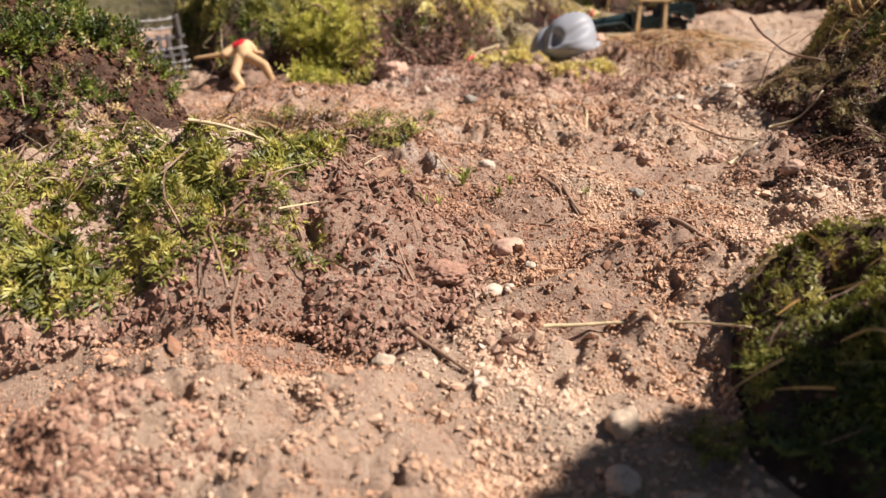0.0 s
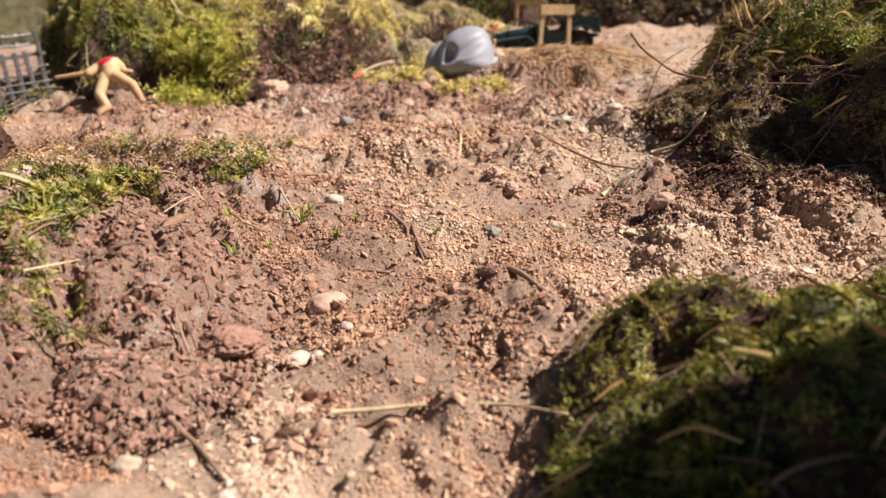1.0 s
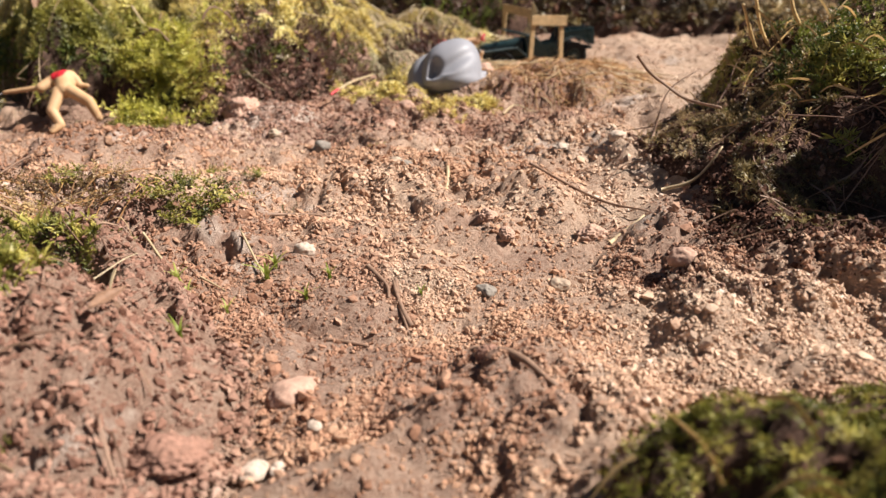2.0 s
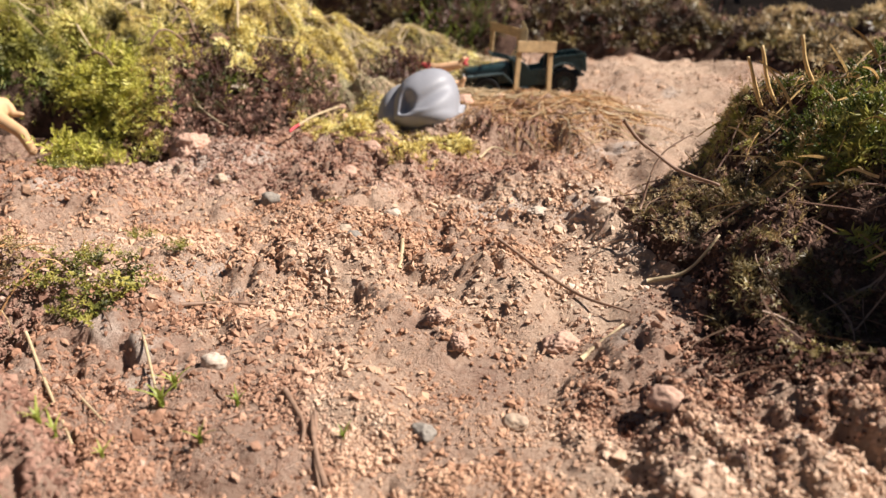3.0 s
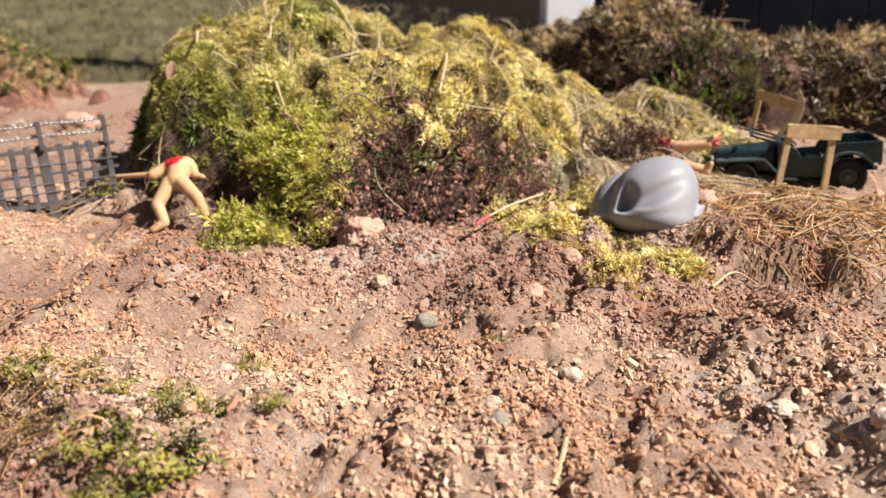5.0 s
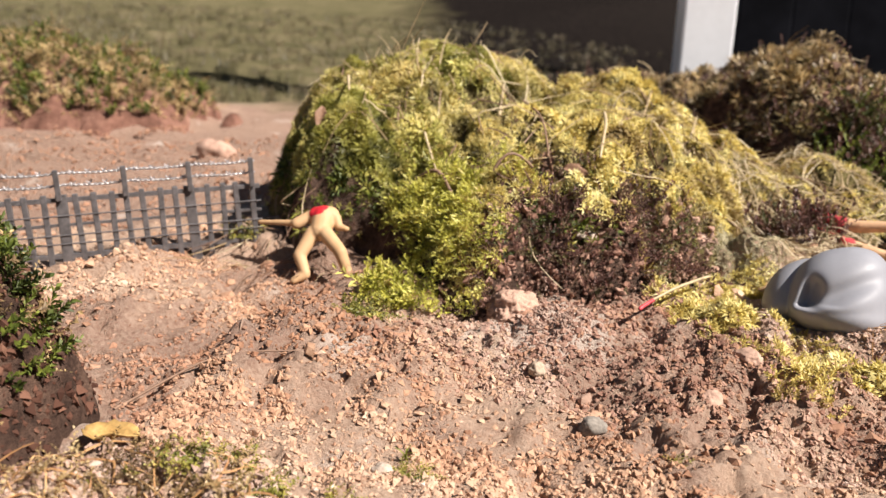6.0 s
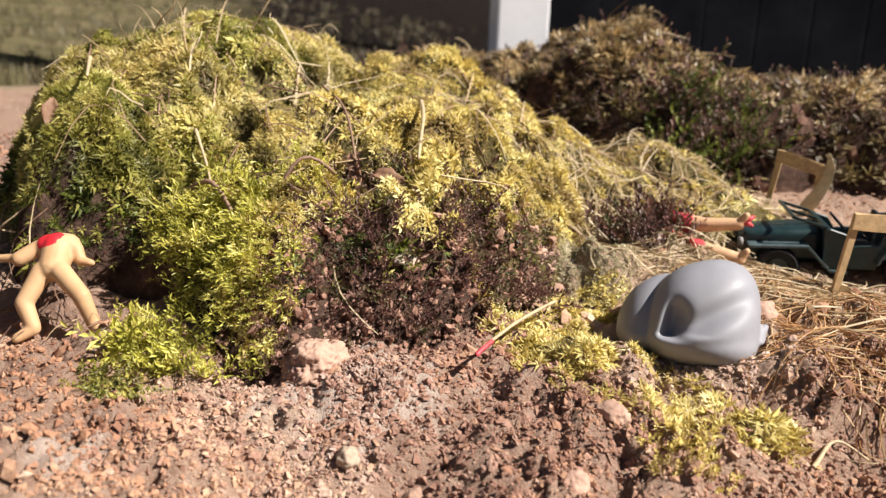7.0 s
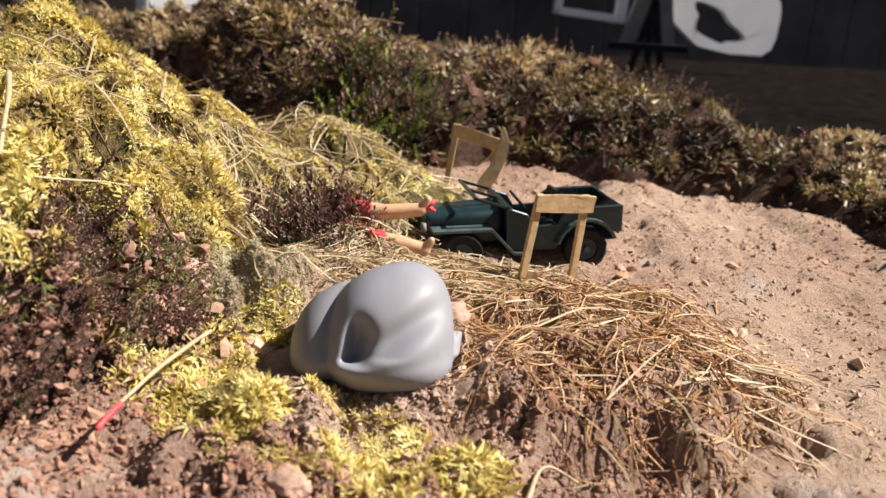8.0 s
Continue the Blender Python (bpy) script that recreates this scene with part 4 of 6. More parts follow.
moss_patch("moss", SPRAY, 26000, (-0.22, 0.58, 0.58, 1.20), lambda x, y: sees(back_bank(x, y), 0.003, 0.010) * sees(vnoise(x, y, 0.05, 7) + 0.5 * vnoise(x, y, 0.018, 3), -0.75, -0.2) * (1 - 0.6 * sees(back_bank(x, y), 0.026, 0.042)) * (1 - 0.7 * bank_end(x, y)),
           (0.007, 0.015), MOSS_OLIVE, bank, "dark olive moss", 0.001, 0.9)
moss_patch("moss", STAR, 4500, (-0.95, -0.30, 0.70, 1.10), lambda x, y: sees(left_bank(x, y) + 0.010 * vnoise(x, y, 0.06, 3) + 0.05 * np.clip(x + 0.62, -0.2, 0.2), 0.016, 0.03) * (left_bank(x, y) > 0.006),
           (0.01, 0.022), MOSS_DARK, bank_left, "dark green moss", 0.001, 0.9)
moss_patch("moss", FEATHER, 9000, (-0.95, -0.30, 0.70, 1.10), lambda x, y: sees(left_bank(x, y) + 0.010 * vnoise(x, y, 0.05, 7) + 0.05 * np.clip(x + 0.62, -0.2, 0.2), 0.014, 0.03) * (left_bank(x, y) > 0.006),
           (0.01, 0.024), MOSS_BROWN, bank_left, "dry brownish moss", 0.001, 0.9)

moss_patch("moss", SPRAY, 12000, (0.13, 0.32, 0.25, 0.41), lambda x, y: sees(right_mound(x, y), 0.002, 0.007) * (1 - sees(right_mound(x, y), 0.03, 0.05)) * sees(vnoise(x, y, 0.016, 3), -0.5, 0.1),
           (0.003, 0.0065), MOSS_OLIVE, mound_right, "low dark olive moss", 0.0005, 0.9, (0, 0, 0.1), "", 0.4)

bush = lambda x, y: np.clip(1.1 - ((x - 0.128) / 0.044) ** 2 - ((y - 0.862) / 0.036) ** 2, 0, 1)
green_bush = moss_patch("heather_bush", SPIKE, 800, (0.07, 0.19, 0.80, 0.92), bush,
                        (0.018, 0.042), MOSS_DARK, None, "low green and red heather bush on the earth bank", 0, 0.8, (0, -0.3, 0.7), "shrub", 0.3)
moss_patch("red_sprigs", SPIKE, 700, (0.07, 0.19, 0.80, 0.92), bush, (0.018, 0.046), HEATHER, green_bush, "reddish-brown sprigs", 0, 0.8, (0, -0.3, 0.7), "", 0.3)
moss_patch("moss", SPRAY, 20000, (-0.22, 0.58, 0.58, 1.20), lambda x, y: sees(back_bank(x, y), 0.022, 0.038) * sees(cells(x, y, 0.036, 8) + 0.5 * vnoise(x, y, 0.03, 2), 0.45, 0.75),
           (0.007, 0.014), MOSS_TAN, bank, "orange-tan dry moss", 0.001, 0.6, (0.2, -0.2, 0.2), "", 0.5)

# ---- lawn beyond the dug earth ----
def blade(seed):
    r = np.random.RandomState(seed)
    verts, faces = [], []
    for k in range(9):
        a, lean, w = r.uniform(0, 6.28), r.uniform(0.1, 0.7), 0.03
        d, s = np.array([math.cos(a), math.sin(a), 0]), np.array([-math.sin(a), math.cos(a), 0])
        foot = 0.25 * r.normal(0, 1, 3) * np.array([1, 1, 0])
        n = len(verts)
        verts += [foot - s * w, foot + s * w, foot + d * lean * 0.4 + s * w * 0.7 + np.array([0, 0, 0.6]), foot + d * lean * 0.4 - s * w * 0.7 + np.array([0, 0, 0.6]),
                  foot + d * lean + np.array([0, 0, 1 - 0.3 * lean])]
        faces += [(n, n + 1, n + 2, n + 3), (n + 3, n + 2, n + 4, n + 4)]
    return np.array(verts), np.array(faces)


def tri_faces(f):
    """Quads, the last of which may be folded, as triangles."""
    t = np.vstack([f[:, [0, 1, 2]], f[:, [0, 2, 3]]])
    return t[(t[:, 0] != t[:, 1]) & (t[:, 1] != t[:, 2]) & (t[:, 0] != t[:, 2])]


TUFT = [(b[0], tri_faces(b[1])) for b in (blade(40), blade(41), blade(42))]
x, y = pick(9000, -2.2, 1.5, 1.12, 2.9, lambda x, y: np.clip(1.2 - 0.3 * y, 0.2, 1) * (x + 0.1 * vnoise(x, y, 0.2, 4) < -0.25) * (back_bank(x, y) < 0.002) * (left_bank(x, y) < 0.002))
kinds = rng.randint(0, 3, len(x))
v, f = join_arrays([strew(TUFT[k], on_ground(x, y)[kinds == k], np.tile([0, 0, 1.0], ((kinds == k).sum(), 1)), rng.uniform(0.010, 0.024, (kinds == k).sum()), rng, 0.3) for k in range(3)])
solid("lawn_grass", v, f, LAWN, None, False, "short faded lawn grass", "grass", kind="stuff")

# ---- dry stalks, straw and needles ----
def strands(name, n, rect, weight, length, radius, material, parent, label, arch=0.3, rise=0.0, along=None, category="", bend=0.5, lift=0.0):
    """Thin stalks that lie over the ground, or stand out of it by rise; along: the heading most of them share, in degrees."""
    x, y = pick(n, *rect, weight)
    m = len(x)
    az = rng.uniform(0, 2 * math.pi, m) if along is None else radians(along) + rng.normal(0, 0.6, m)
    size = rng.uniform(length[0], length[1], m)
    curl = rng.normal(0, bend, m)
    up = np.abs(rng.normal(0, 1, m)) * rise
    k = np.linspace(0, 1, 6)
    heading = az[:, None] + curl[:, None] * k[None]
    px = x[:, None] + np.cumsum(np.cos(heading) * (size / 5)[:, None], 1)
    py = y[:, None] + np.cumsum(np.sin(heading) * (size / 5)[:, None], 1)
    lie = height(px, py) + (radius[1] + lift) + arch * rng.uniform(0, 1, m)[:, None] * size[:, None] * k * (1 - k)
    span = lie[:, :1] * (1 - k) + lie[:, -1:] * k
    pz = np.maximum(lie, span) + up[:, None] * size[:, None] * k * (1 - 0.25 * k)
    p = np.stack([px, py, pz], -1)
    for _ in range(2):
        p[:, 1:-1] = 0.25 * p[:, :-2] + 0.5 * p[:, 1:-1] + 0.25 * p[:, 2:]
    t = np.gradient(p, axis=1)
    t /= np.linalg.norm(t, axis=2, keepdims=True)
    a = np.cross(t, np.array([0.05, 0.02, 1.0]))
    a /= np.linalg.norm(a, axis=2, keepdims=True)
    b = np.cross(t, a)
    r = rng.uniform(radius[0], radius[1], m)[:, None] * (1 - 0.6 * k[None] ** 2)
    ring = [p + r[..., None] * (math.cos(q) * a + math.sin(q) * b) for q in (0, 2.09, 4.19)]
    v = np.stack(ring, 2).reshape(m, -1, 3)
    faces = np.array([(s * 3 + c, s * 3 + (c + 1) % 3, s * 3 + 3 + (c + 1) % 3, s * 3 + 3 + c) for s in range(5) for c in range(3)])
    f = (faces[None] + (np.arange(m) * 18)[:, None, None]).reshape(-1, 4)
    return solid(name, v.reshape(-1, 3), f, material, parent, False, label, category, kind="stuff")


def jeep_bed(x, y):
    """Above 1 outside the ground that the jeep covers."""
    return np.hypot((x - 0.165) / 0.055, (y - 0.725) / 0.032)


strands("dry_grass", 5200, (0.03, 0.21, 0.62, 0.76), lambda x, y: np.clip(1.3 - ((x - 0.105) / 0.075) ** 2 - ((y - 0.685 + 0.2 * (x - 0.1)) / 0.05) ** 2, 0, 1) * (jeep_bed(x, y) > 1), (0.006, 0.024), (0.00015, 0.00036), PALE_STRAW, None, "pale dry grass lying round the toy jeep", 0.5, 0.06, None, "grass", 1.2)


def straw_zone(x, y):
    return np.clip(1.5 - ((x - 0.158) / 0.062) ** 2 - ((y - 0.612 + 0.25 * (x - 0.158)) / 0.058) ** 2, 0, 1) * (np.hypot(x - 0.09, y - 0.612) > 0.03)


strands("dry_grass", 6500, (0.08, 0.25, 0.53, 0.70), straw_zone, (0.004, 0.019), (0.00013, 0.00034), STRAW, None, "tangle of dry orange-brown grass on the sand", 0.4, 0.10, None, "grass", 1.3)
strands("dry_grass", 130, (0.09, 0.25, 0.53, 0.70), straw_zone, (0.015, 0.04), (0.0003, 0.0006), PALE_STRAW, None, "pale dry grass stalks on the sand", 0.3, 0.1, -25, "grass", 0.6)
on_mound = lambda x, y: sees(main_mound(x, y), 0.012, 0.02) * (np.hypot((x + 0.15) / 0.035, (y - 0.60) / 0.04) > 1)
strands("root", 130, (-0.21, -0.11, 0.575, 0.68), dark_side, (0.008, 0.030), (0.00015, 0.0004), TWIG, mound, "thin roots hanging from the torn face", 0.5, 0.15, -90, "", 1.0, 0.002)
strands("root", 50, (-0.21, -0.11, 0.575, 0.68), dark_side, (0.008, 0.024), (0.0002, 0.0004), PALE_STRAW, mound, "pale dry roots", 0.6, 0.2, -110, "", 1.2, 0.002)
strands("stalk", 320, (-0.25, 0.14, 0.56, 0.85), on_mound, (0.010, 0.036), (0.0002, 0.0005), PALE_STRAW, mound, "pale dry stalks", 0.35, 0.2, None, "", 0.7, 0.004)
strands("stalk", 380, (-0.25, 0.14, 0.56, 0.85), on_mound, (0.012, 0.035), (0.0002, 0.0005), TWIG, mound, "brown dry twigs", 0.3, 0.12, None, "", 0.5, 0.003)
strands("stalk", 600, (0.03, 0.15, 0.69, 0.85), lambda x, y: sees(main_mound(x, y), 0.004, 0.012), (0.012, 0.038), (0.0002, 0.0005), PALE_STRAW, mound, "pale straw lying on the slope", 0.3, 0.08, None, "", 1.2, 0.002)
strands("stalk", 240, (-0.24, 0.0, 0.64, 0.80), lambda x, y: sees(main_mound(x, y), 0.055, 0.07), (0.007, 0.018), (0.0002, 0.0005), PALE_STRAW, mound, "curled dry stalks", 0.2, 0.9, None, "", 1.6, 0.003)
on_right = lambda lo, hi: (lambda x, y: sees(right_mound(x, y), lo, hi))
strands("needle", 230, (0.14, 0.36, 0.28, 0.50), on_right(0.012, 0.03), (0.006, 0.013), (0.0003, 0.0006), GOLD_STRAW, mound_right, "dry golden straws jutting from the moss", 0.0, 0.5, 150, "", 0.05, 0.003)
strands("needle", 110, (0.14, 0.36, 0.28, 0.50), on_right(0.012, 0.03), (0.006, 0.015), (0.0003, 0.0006), GOLD_STRAW, mound_right, "dry golden straws lying on the moss", 0.0, 0.15, None, "", 0.08, 0.004)
strands("needle", 40, (0.18, 0.36, 0.32, 0.50), on_right(0.03, 0.05), (0.008, 0.016), (0.0005, 0.0008), GOLD_STRAW, mound_right, "stout broken straws standing in the moss", 0.0, 1.3, 150, "", 0.04, 0.002)
strands("needle", 160, (0.12, 0.36, 0.28, 0.50), on_right(0.01, 0.045), (0.005, 0.013), (0.0002, 0.0004), TWIG, mound_right, "brown needles and rootlets", 0.1, 0.25, None, "", 0.4, 0.002)
strands("needle", 60, (0.05, 0.20, 0.14, 0.22), lambda x, y: sees(near_mound(x, y), 0.004, 0.010), (0.006, 0.013), (0.0003, 0.0006), GOLD_STRAW, mound_near, "stout golden straws jutting from the moss", 0.0, 0.5, 150, "", 0.02, 0.003)
strands("needle", 120, (0.05, 0.20, 0.08, 0.22), lambda x, y: sees(near_mound(x, y), 0.003, 0.008), (0.006, 0.014), (0.0002, 0.0004), TWIG, mound_near, "brown needles and rootlets", 0.1, 0.3, None, "", 0.4, 0.002)
strands("debris", 620, (-0.25, 0.01, 0.17, 0.43), lambda x, y: sees(ledge(x, y), 0.006, 0.014), (0.005, 0.018), (0.0002, 0.0005), TWIG, mound_ledge, "bits of root and dry stem", 0.25, 0.15, None, "", 0.6, 0.002)
strands("debris", 70, (-0.25, 0.01, 0.17, 0.37), lambda x, y: sees(ledge(x, y), 0.006, 0.014), (0.006, 0.022), (0.0003, 0.0006), PALE_STRAW, mound_ledge, "pale straws", 0.2, 0.15, None, "", 0.4, 0.003)
strands("stem", 260, (-0.2, 0.55, 0.62, 1.15), lambda x, y: sees(back_bank(x, y), 0.03, 0.06), (0.015, 0.04), (0.0003, 0.0007), PALE_STRAW, bank, "dry stems", 0.2, 0.5, None, "", 0.6, 0.004)
strands("stem", 130, (-0.85, -0.35, 0.75, 1.05), lambda x, y: sees(left_bank(x, y), 0.03, 0.06), (0.015, 0.04), (0.0004, 0.0008), TWIG, bank_left, "dry stems", 0.2, 0.5, None, "", 0.6, 0.004)
# these dark crumbs stand in for shade on the sand by the mound
grain_field("earth_crumbs", 7000, (0.12, 0.26, 0.27, 0.40), (0.0004, 0.0013), DARK_CLODS, "dark crumbs of earth standing in for shade at the mound's foot", 0, 0.3, lambda x, y: sees(x + 0.6 * (0.39 - y) + 0.015 * vnoise(x, y, 0.02, 2), 0.165, 0.195))
strands("debris", 420, (-0.15, -0.03, 0.34, 0.43), lambda x, y: sees(ledge(x, y), 0.003, 0.009), (0.006, 0.020), (0.0002, 0.0004), STRAW, mound_ledge, "tangle of dry brown stems", 0.5, 0.15, None, "", 1.0, 0.001)
strands("rootlet", 380, (0.12, 0.26, 0.29, 0.46), lambda x, y: sees(right_mound(x, y), 0.002, 0.01), (0.008, 0.026), (0.0002, 0.0004), TWIG, mound_right, "thin brown rootlets on the slope", 0.4, 0.1, None, "", 1.0, 0.001)
strands("plant_litter", 700, (-0.22, 0.28, 0.12, 0.66), lambda x, y: np.clip(1 - humps(x, y) / 0.01, 0, 1) * (0.15 + 0.85 * (np.hypot((x + 0.02) / 0.07, (y - 0.33) / 0.07) < 1)), (0.004, 0.013), (0.0002, 0.0004), TWIG, None,
        "short bits of dry stem scattered on the sand", 0.15, 0.05, None, "litter", 0.5)

# ---- single twigs ----
def twig(line, radius, material=TWIG, label="thin dry brown twig lying on the sand", lift=0.0, name="twig", taper=0.5, group="twigs on the ground"):
    """A twig over the ground through (x, y) places, or through (x, y, z) places in the air."""
    p = spline([q if len(q) == 3 else (q[0], q[1], float(height(q[0], q[1])) + radius * 0.8 + lift) for q in line])
    n = len(p)
    wob = np.stack([vnoise(np.arange(n) * 0.37 + line[0][0] * 999, np.full(n, k * 3.1), 1.0, 3 + k) for k in range(3)], -1) * radius * 0.28
    r = radius * (1 - taper * np.linspace(0, 1, n)) * (1 + 0.18 * vnoise(np.arange(n) * 0.9, np.full(n, line[0][1] * 777), 1.0, 8))
    v, f = tube_arrays(p + wob, r, 6)
    cap = lambda k: [(k, k + 1, k + 2, k + 3), (k, k + 3, k + 4, k + 5)]
    f = np.vstack([f, cap(0), cap(len(v) - 6)])
    return solid(name, v, f, material, None, True, label, "twig", group)


twig([(-0.0167, 0.1966), (-0.008, 0.187), (0.0002, 0.1734)], 0.0009)
long_twig = twig([(0.0212, 0.1908), (0.0424, 0.1918), (0.0606, 0.187), (0.0720, 0.1745)], 0.0006, PALE_STRAW, "long pale rootlet lying on the sand", 0.0012)
v, f = tube_arrays(spline([(0.0484, 0.1900, 0.0020), (0.0486, 0.1870, 0.0010), (0.0490, 0.1830, -0.0015)]), 0.0004, 5)
solid("side_shoot", v, f, PALE_STRAW, long_twig, True)
twig([(-0.0625, 0.1860, 0.003), (-0.0632, 0.1905, 0.0105), (-0.0612, 0.1970, 0.0200)], 0.0008, TWIG, "dry stalk leaning against the earth ledge", 0, "dry_stalk")
twig([(-0.066, 0.1990, 0.0150), (-0.0685, 0.2040, 0.0225), (-0.0760, 0.2200, 0.0300)], 0.0006, TWIG, "dry stalk leaning against the earth ledge", 0, "dry_stalk")
twig([(-0.0975, 0.1905), (-0.0911, 0.1846)], 0.0007, TWIG, "short dry stalk at the foot of the ledge")
twig([(-0.0863, 0.2526), (-0.0746, 0.2555), (-0.0638, 0.2580)], 0.0008, PALE_STRAW, "pale straw lying on the moss", 0.006)
twig([(-0.0948, 0.2758), (-0.0865, 0.2512)], 0.0007, PALE_STRAW, "pale straw lying on the moss", 0.006)
twig([(0.0446, 0.309), (0.0452, 0.295), (0.0470, 0.2827)], 0.0007)
twig([(0.0624, 0.2573), (0.0707, 0.2444), (0.0790, 0.2320)], 0.0013, TWIG, "orange-brown twig half sunk in the sand")
twig([(0.0360, 0.3187), (0.0416, 0.3061), (0.0421, 0.2981)], 0.0009)
twig([(0.0480, 0.2857), (0.0453, 0.2953), (0.0441, 0.3079)], 0.0010, TWIG, "bent brown twig lying on the sand")
twig([(0.1064, 0.4038), (0.1264, 0.3704), (0.1410, 0.3530)], 0.0007, TWIG, "straight brown twig at the foot of the mound", 0.001)
twig([(-0.0053, 0.3675), (0.0137, 0.3761), (0.0337, 0.3725)], 0.0008)
twig([(0.0238, 0.2856), (0.0352, 0.2774)], 0.0008)
twig([(-0.0089, 0.3498), (0.0027, 0.3188)], 0.0005, PALE_STRAW, "pale straw lying on crumbly earth")
twig([(-0.0430, 0.3512), (-0.0280, 0.3260), (-0.0149, 0.3033)], 0.0006, PALE_STRAW, "pale straw lying on crumbly earth", 0.001)
twig([(-0.0210, 0.3260), (-0.0086, 0.3102)], 0.0005, PALE_STRAW, "pale straw lying on crumbly earth")
twig([(0.1198, 0.3307), (0.1342, 0.3370)], 0.0008, PALE_STRAW, "short pale straw on the sand")
twig([(-0.1400, 0.4330), (-0.1192, 0.4610), (-0.0930, 0.4800)], 0.0005, TWIG, "dark thin twig on the sand")
twig([(-0.1300, 0.4290), (-0.0891, 0.4456)], 0.0004)
twig([(-0.0682, 0.4244), (-0.0550, 0.4323)], 0.0006, PALE_STRAW, "short pale straw on the sand")
twig([(-0.0603, 0.4245), (-0.0417, 0.4268)], 0.0006)
twig([(0.0693, 0.3995), (0.0715, 0.4080), (0.0704, 0.4167)], 0.0010, PALE_STRAW, "curved pale twig on the sand")
twig([(0.1167, 0.5395), (0.1258, 0.5512), (0.1350, 0.5489)], 0.0007, PALE_STRAW, "bent pale twig among dry grass", 0.002)
twig([(0.1515, 0.4000, 0.0660), (0.1570, 0.4005, 0.0590), (0.1647, 0.4010, 0.0525), (0.1720, 0.3960, 0.0470), (0.1800, 0.3820, 0.0450)], 0.0007, TWIG, "knotty twig jutting from the mossy mound", 0, "twig", 0.2)
twig([(0.1620, 0.4100, 0.0300), (0.1700, 0.4150, 0.0480), (0.1850, 0.4200, 0.0560)], 0.0005, TWIG, "thin arching rootlet on the mossy mound")
twig([(0.1520, 0.3700), (0.1640, 0.3655), (0.1740, 0.3650)], 0.0008, PALE_STRAW, "golden straw lying on dark earth", 0.002)
for k, (x, y) in enumerate(((0.217, 0.430), (0.222, 0.428), (0.236, 0.424))):
    z = float(height(x, y))
    twig([(x, y, z - 0.002), (x - 0.004 - 0.001 * k, y + 0.001, z + 0.010), (x - 0.008, y + 0.001 * k, z + 0.021 + 0.002 * (k % 2))], 0.0008, GOLD_STRAW, "broken straw standing on the mossy mound", 0, "dry_stalk", 0.2, "stalks on the mound")

# stalks and leaves on the big mound
def surface(x, y, lift):
    return (x, y, float(height(x, y)) + lift)


twig([surface(-0.1083, 0.6096, 0.008), surface(-0.0903, 0.604, 0.010), surface(-0.0734, 0.598, 0.011), surface(-0.0558, 0.605, 0.010), surface(-0.0400, 0.620, 0.008)], 0.0010, TWIG, "brown branch lying across the moss", 0, "twig", 0.3, "stalks on the mound")
twig([surface(-0.1116, 0.6368, 0.010), surface(-0.1029, 0.6263, 0.010), surface(-0.0930, 0.6080, 0.009)], 0.0008, PALE_STRAW, "pale stalk lying on the moss", 0, "dry_stalk", 0.4, "stalks on the mound")
twig([surface(-0.0232, 0.6752, 0.008), surface(-0.0182, 0.6522, 0.008), surface(-0.0151, 0.6248, 0.008)], 0.0010, PALE_STRAW, "pale stalk lying on the moss", 0, "dry_stalk", 0.4, "stalks on the mound")
twig([surface(-0.0763, 0.7034, 0.010), surface(-0.0514, 0.6515, 0.011), surface(-0.0385, 0.6240, 0.010)], 0.0007, TWIG, "thin brown stem lying down the moss", 0, "twig", 0.3, "stalks on the mound")
twig([surface(0.0139, 0.7123, 0.006), surface(0.0165, 0.745, 0.010), surface(0.0180, 0.775, 0.014)], 0.0011, PALE_STRAW, "white-dried grass blade on golden moss", 0, "dry_stalk", 0.6, "stalks on the mound")
twig([surface(-0.0855, 0.687, 0.010), surface(-0.0904, 0.7101, 0.012)], 0.0009, PALE_STRAW, "pale stalk lying on the moss", 0, "dry_stalk", 0.4, "stalks on the mound")
twig([surface(-0.1619, 0.6464, 0.012), surface(-0.1473, 0.6193, 0.011)], 0.0009, PALE_STRAW, "pale stalk lying on the moss", 0, "dry_stalk", 0.4, "stalks on the mound")
twig([surface(-0.175, 0.604, 0.004), (-0.178, 0.600, 0.062), (-0.171, 0.601, 0.068), (-0.164, 0.606, 0.075)], 0.0005, PALE_STRAW, "curled root hanging from the dark side", 0, "root", 0.4, "stalks on the mound")

red_twig = twig([(0.0175, 0.5660, 0.0420), (0.0245, 0.5790, 0.0445), (0.0320, 0.5920, 0.0460), (0.0410, 0.6060, 0.0470)], 0.0007, PALE_STRAW, "pale twig with its tip dipped in red paint", 0, "painted_twig", 0.1, "")
v, f = tube_arrays(spline([(0.0160, 0.5630, 0.0410), (0.0178, 0.5665, 0.0421), (0.0205, 0.5715, 0.0431)]), (0.0005, *[0.00085] * 11, 0.0008), 8)
solid("painted_tip", v, f, RED_PAINT, red_twig, True, "red painted tip")


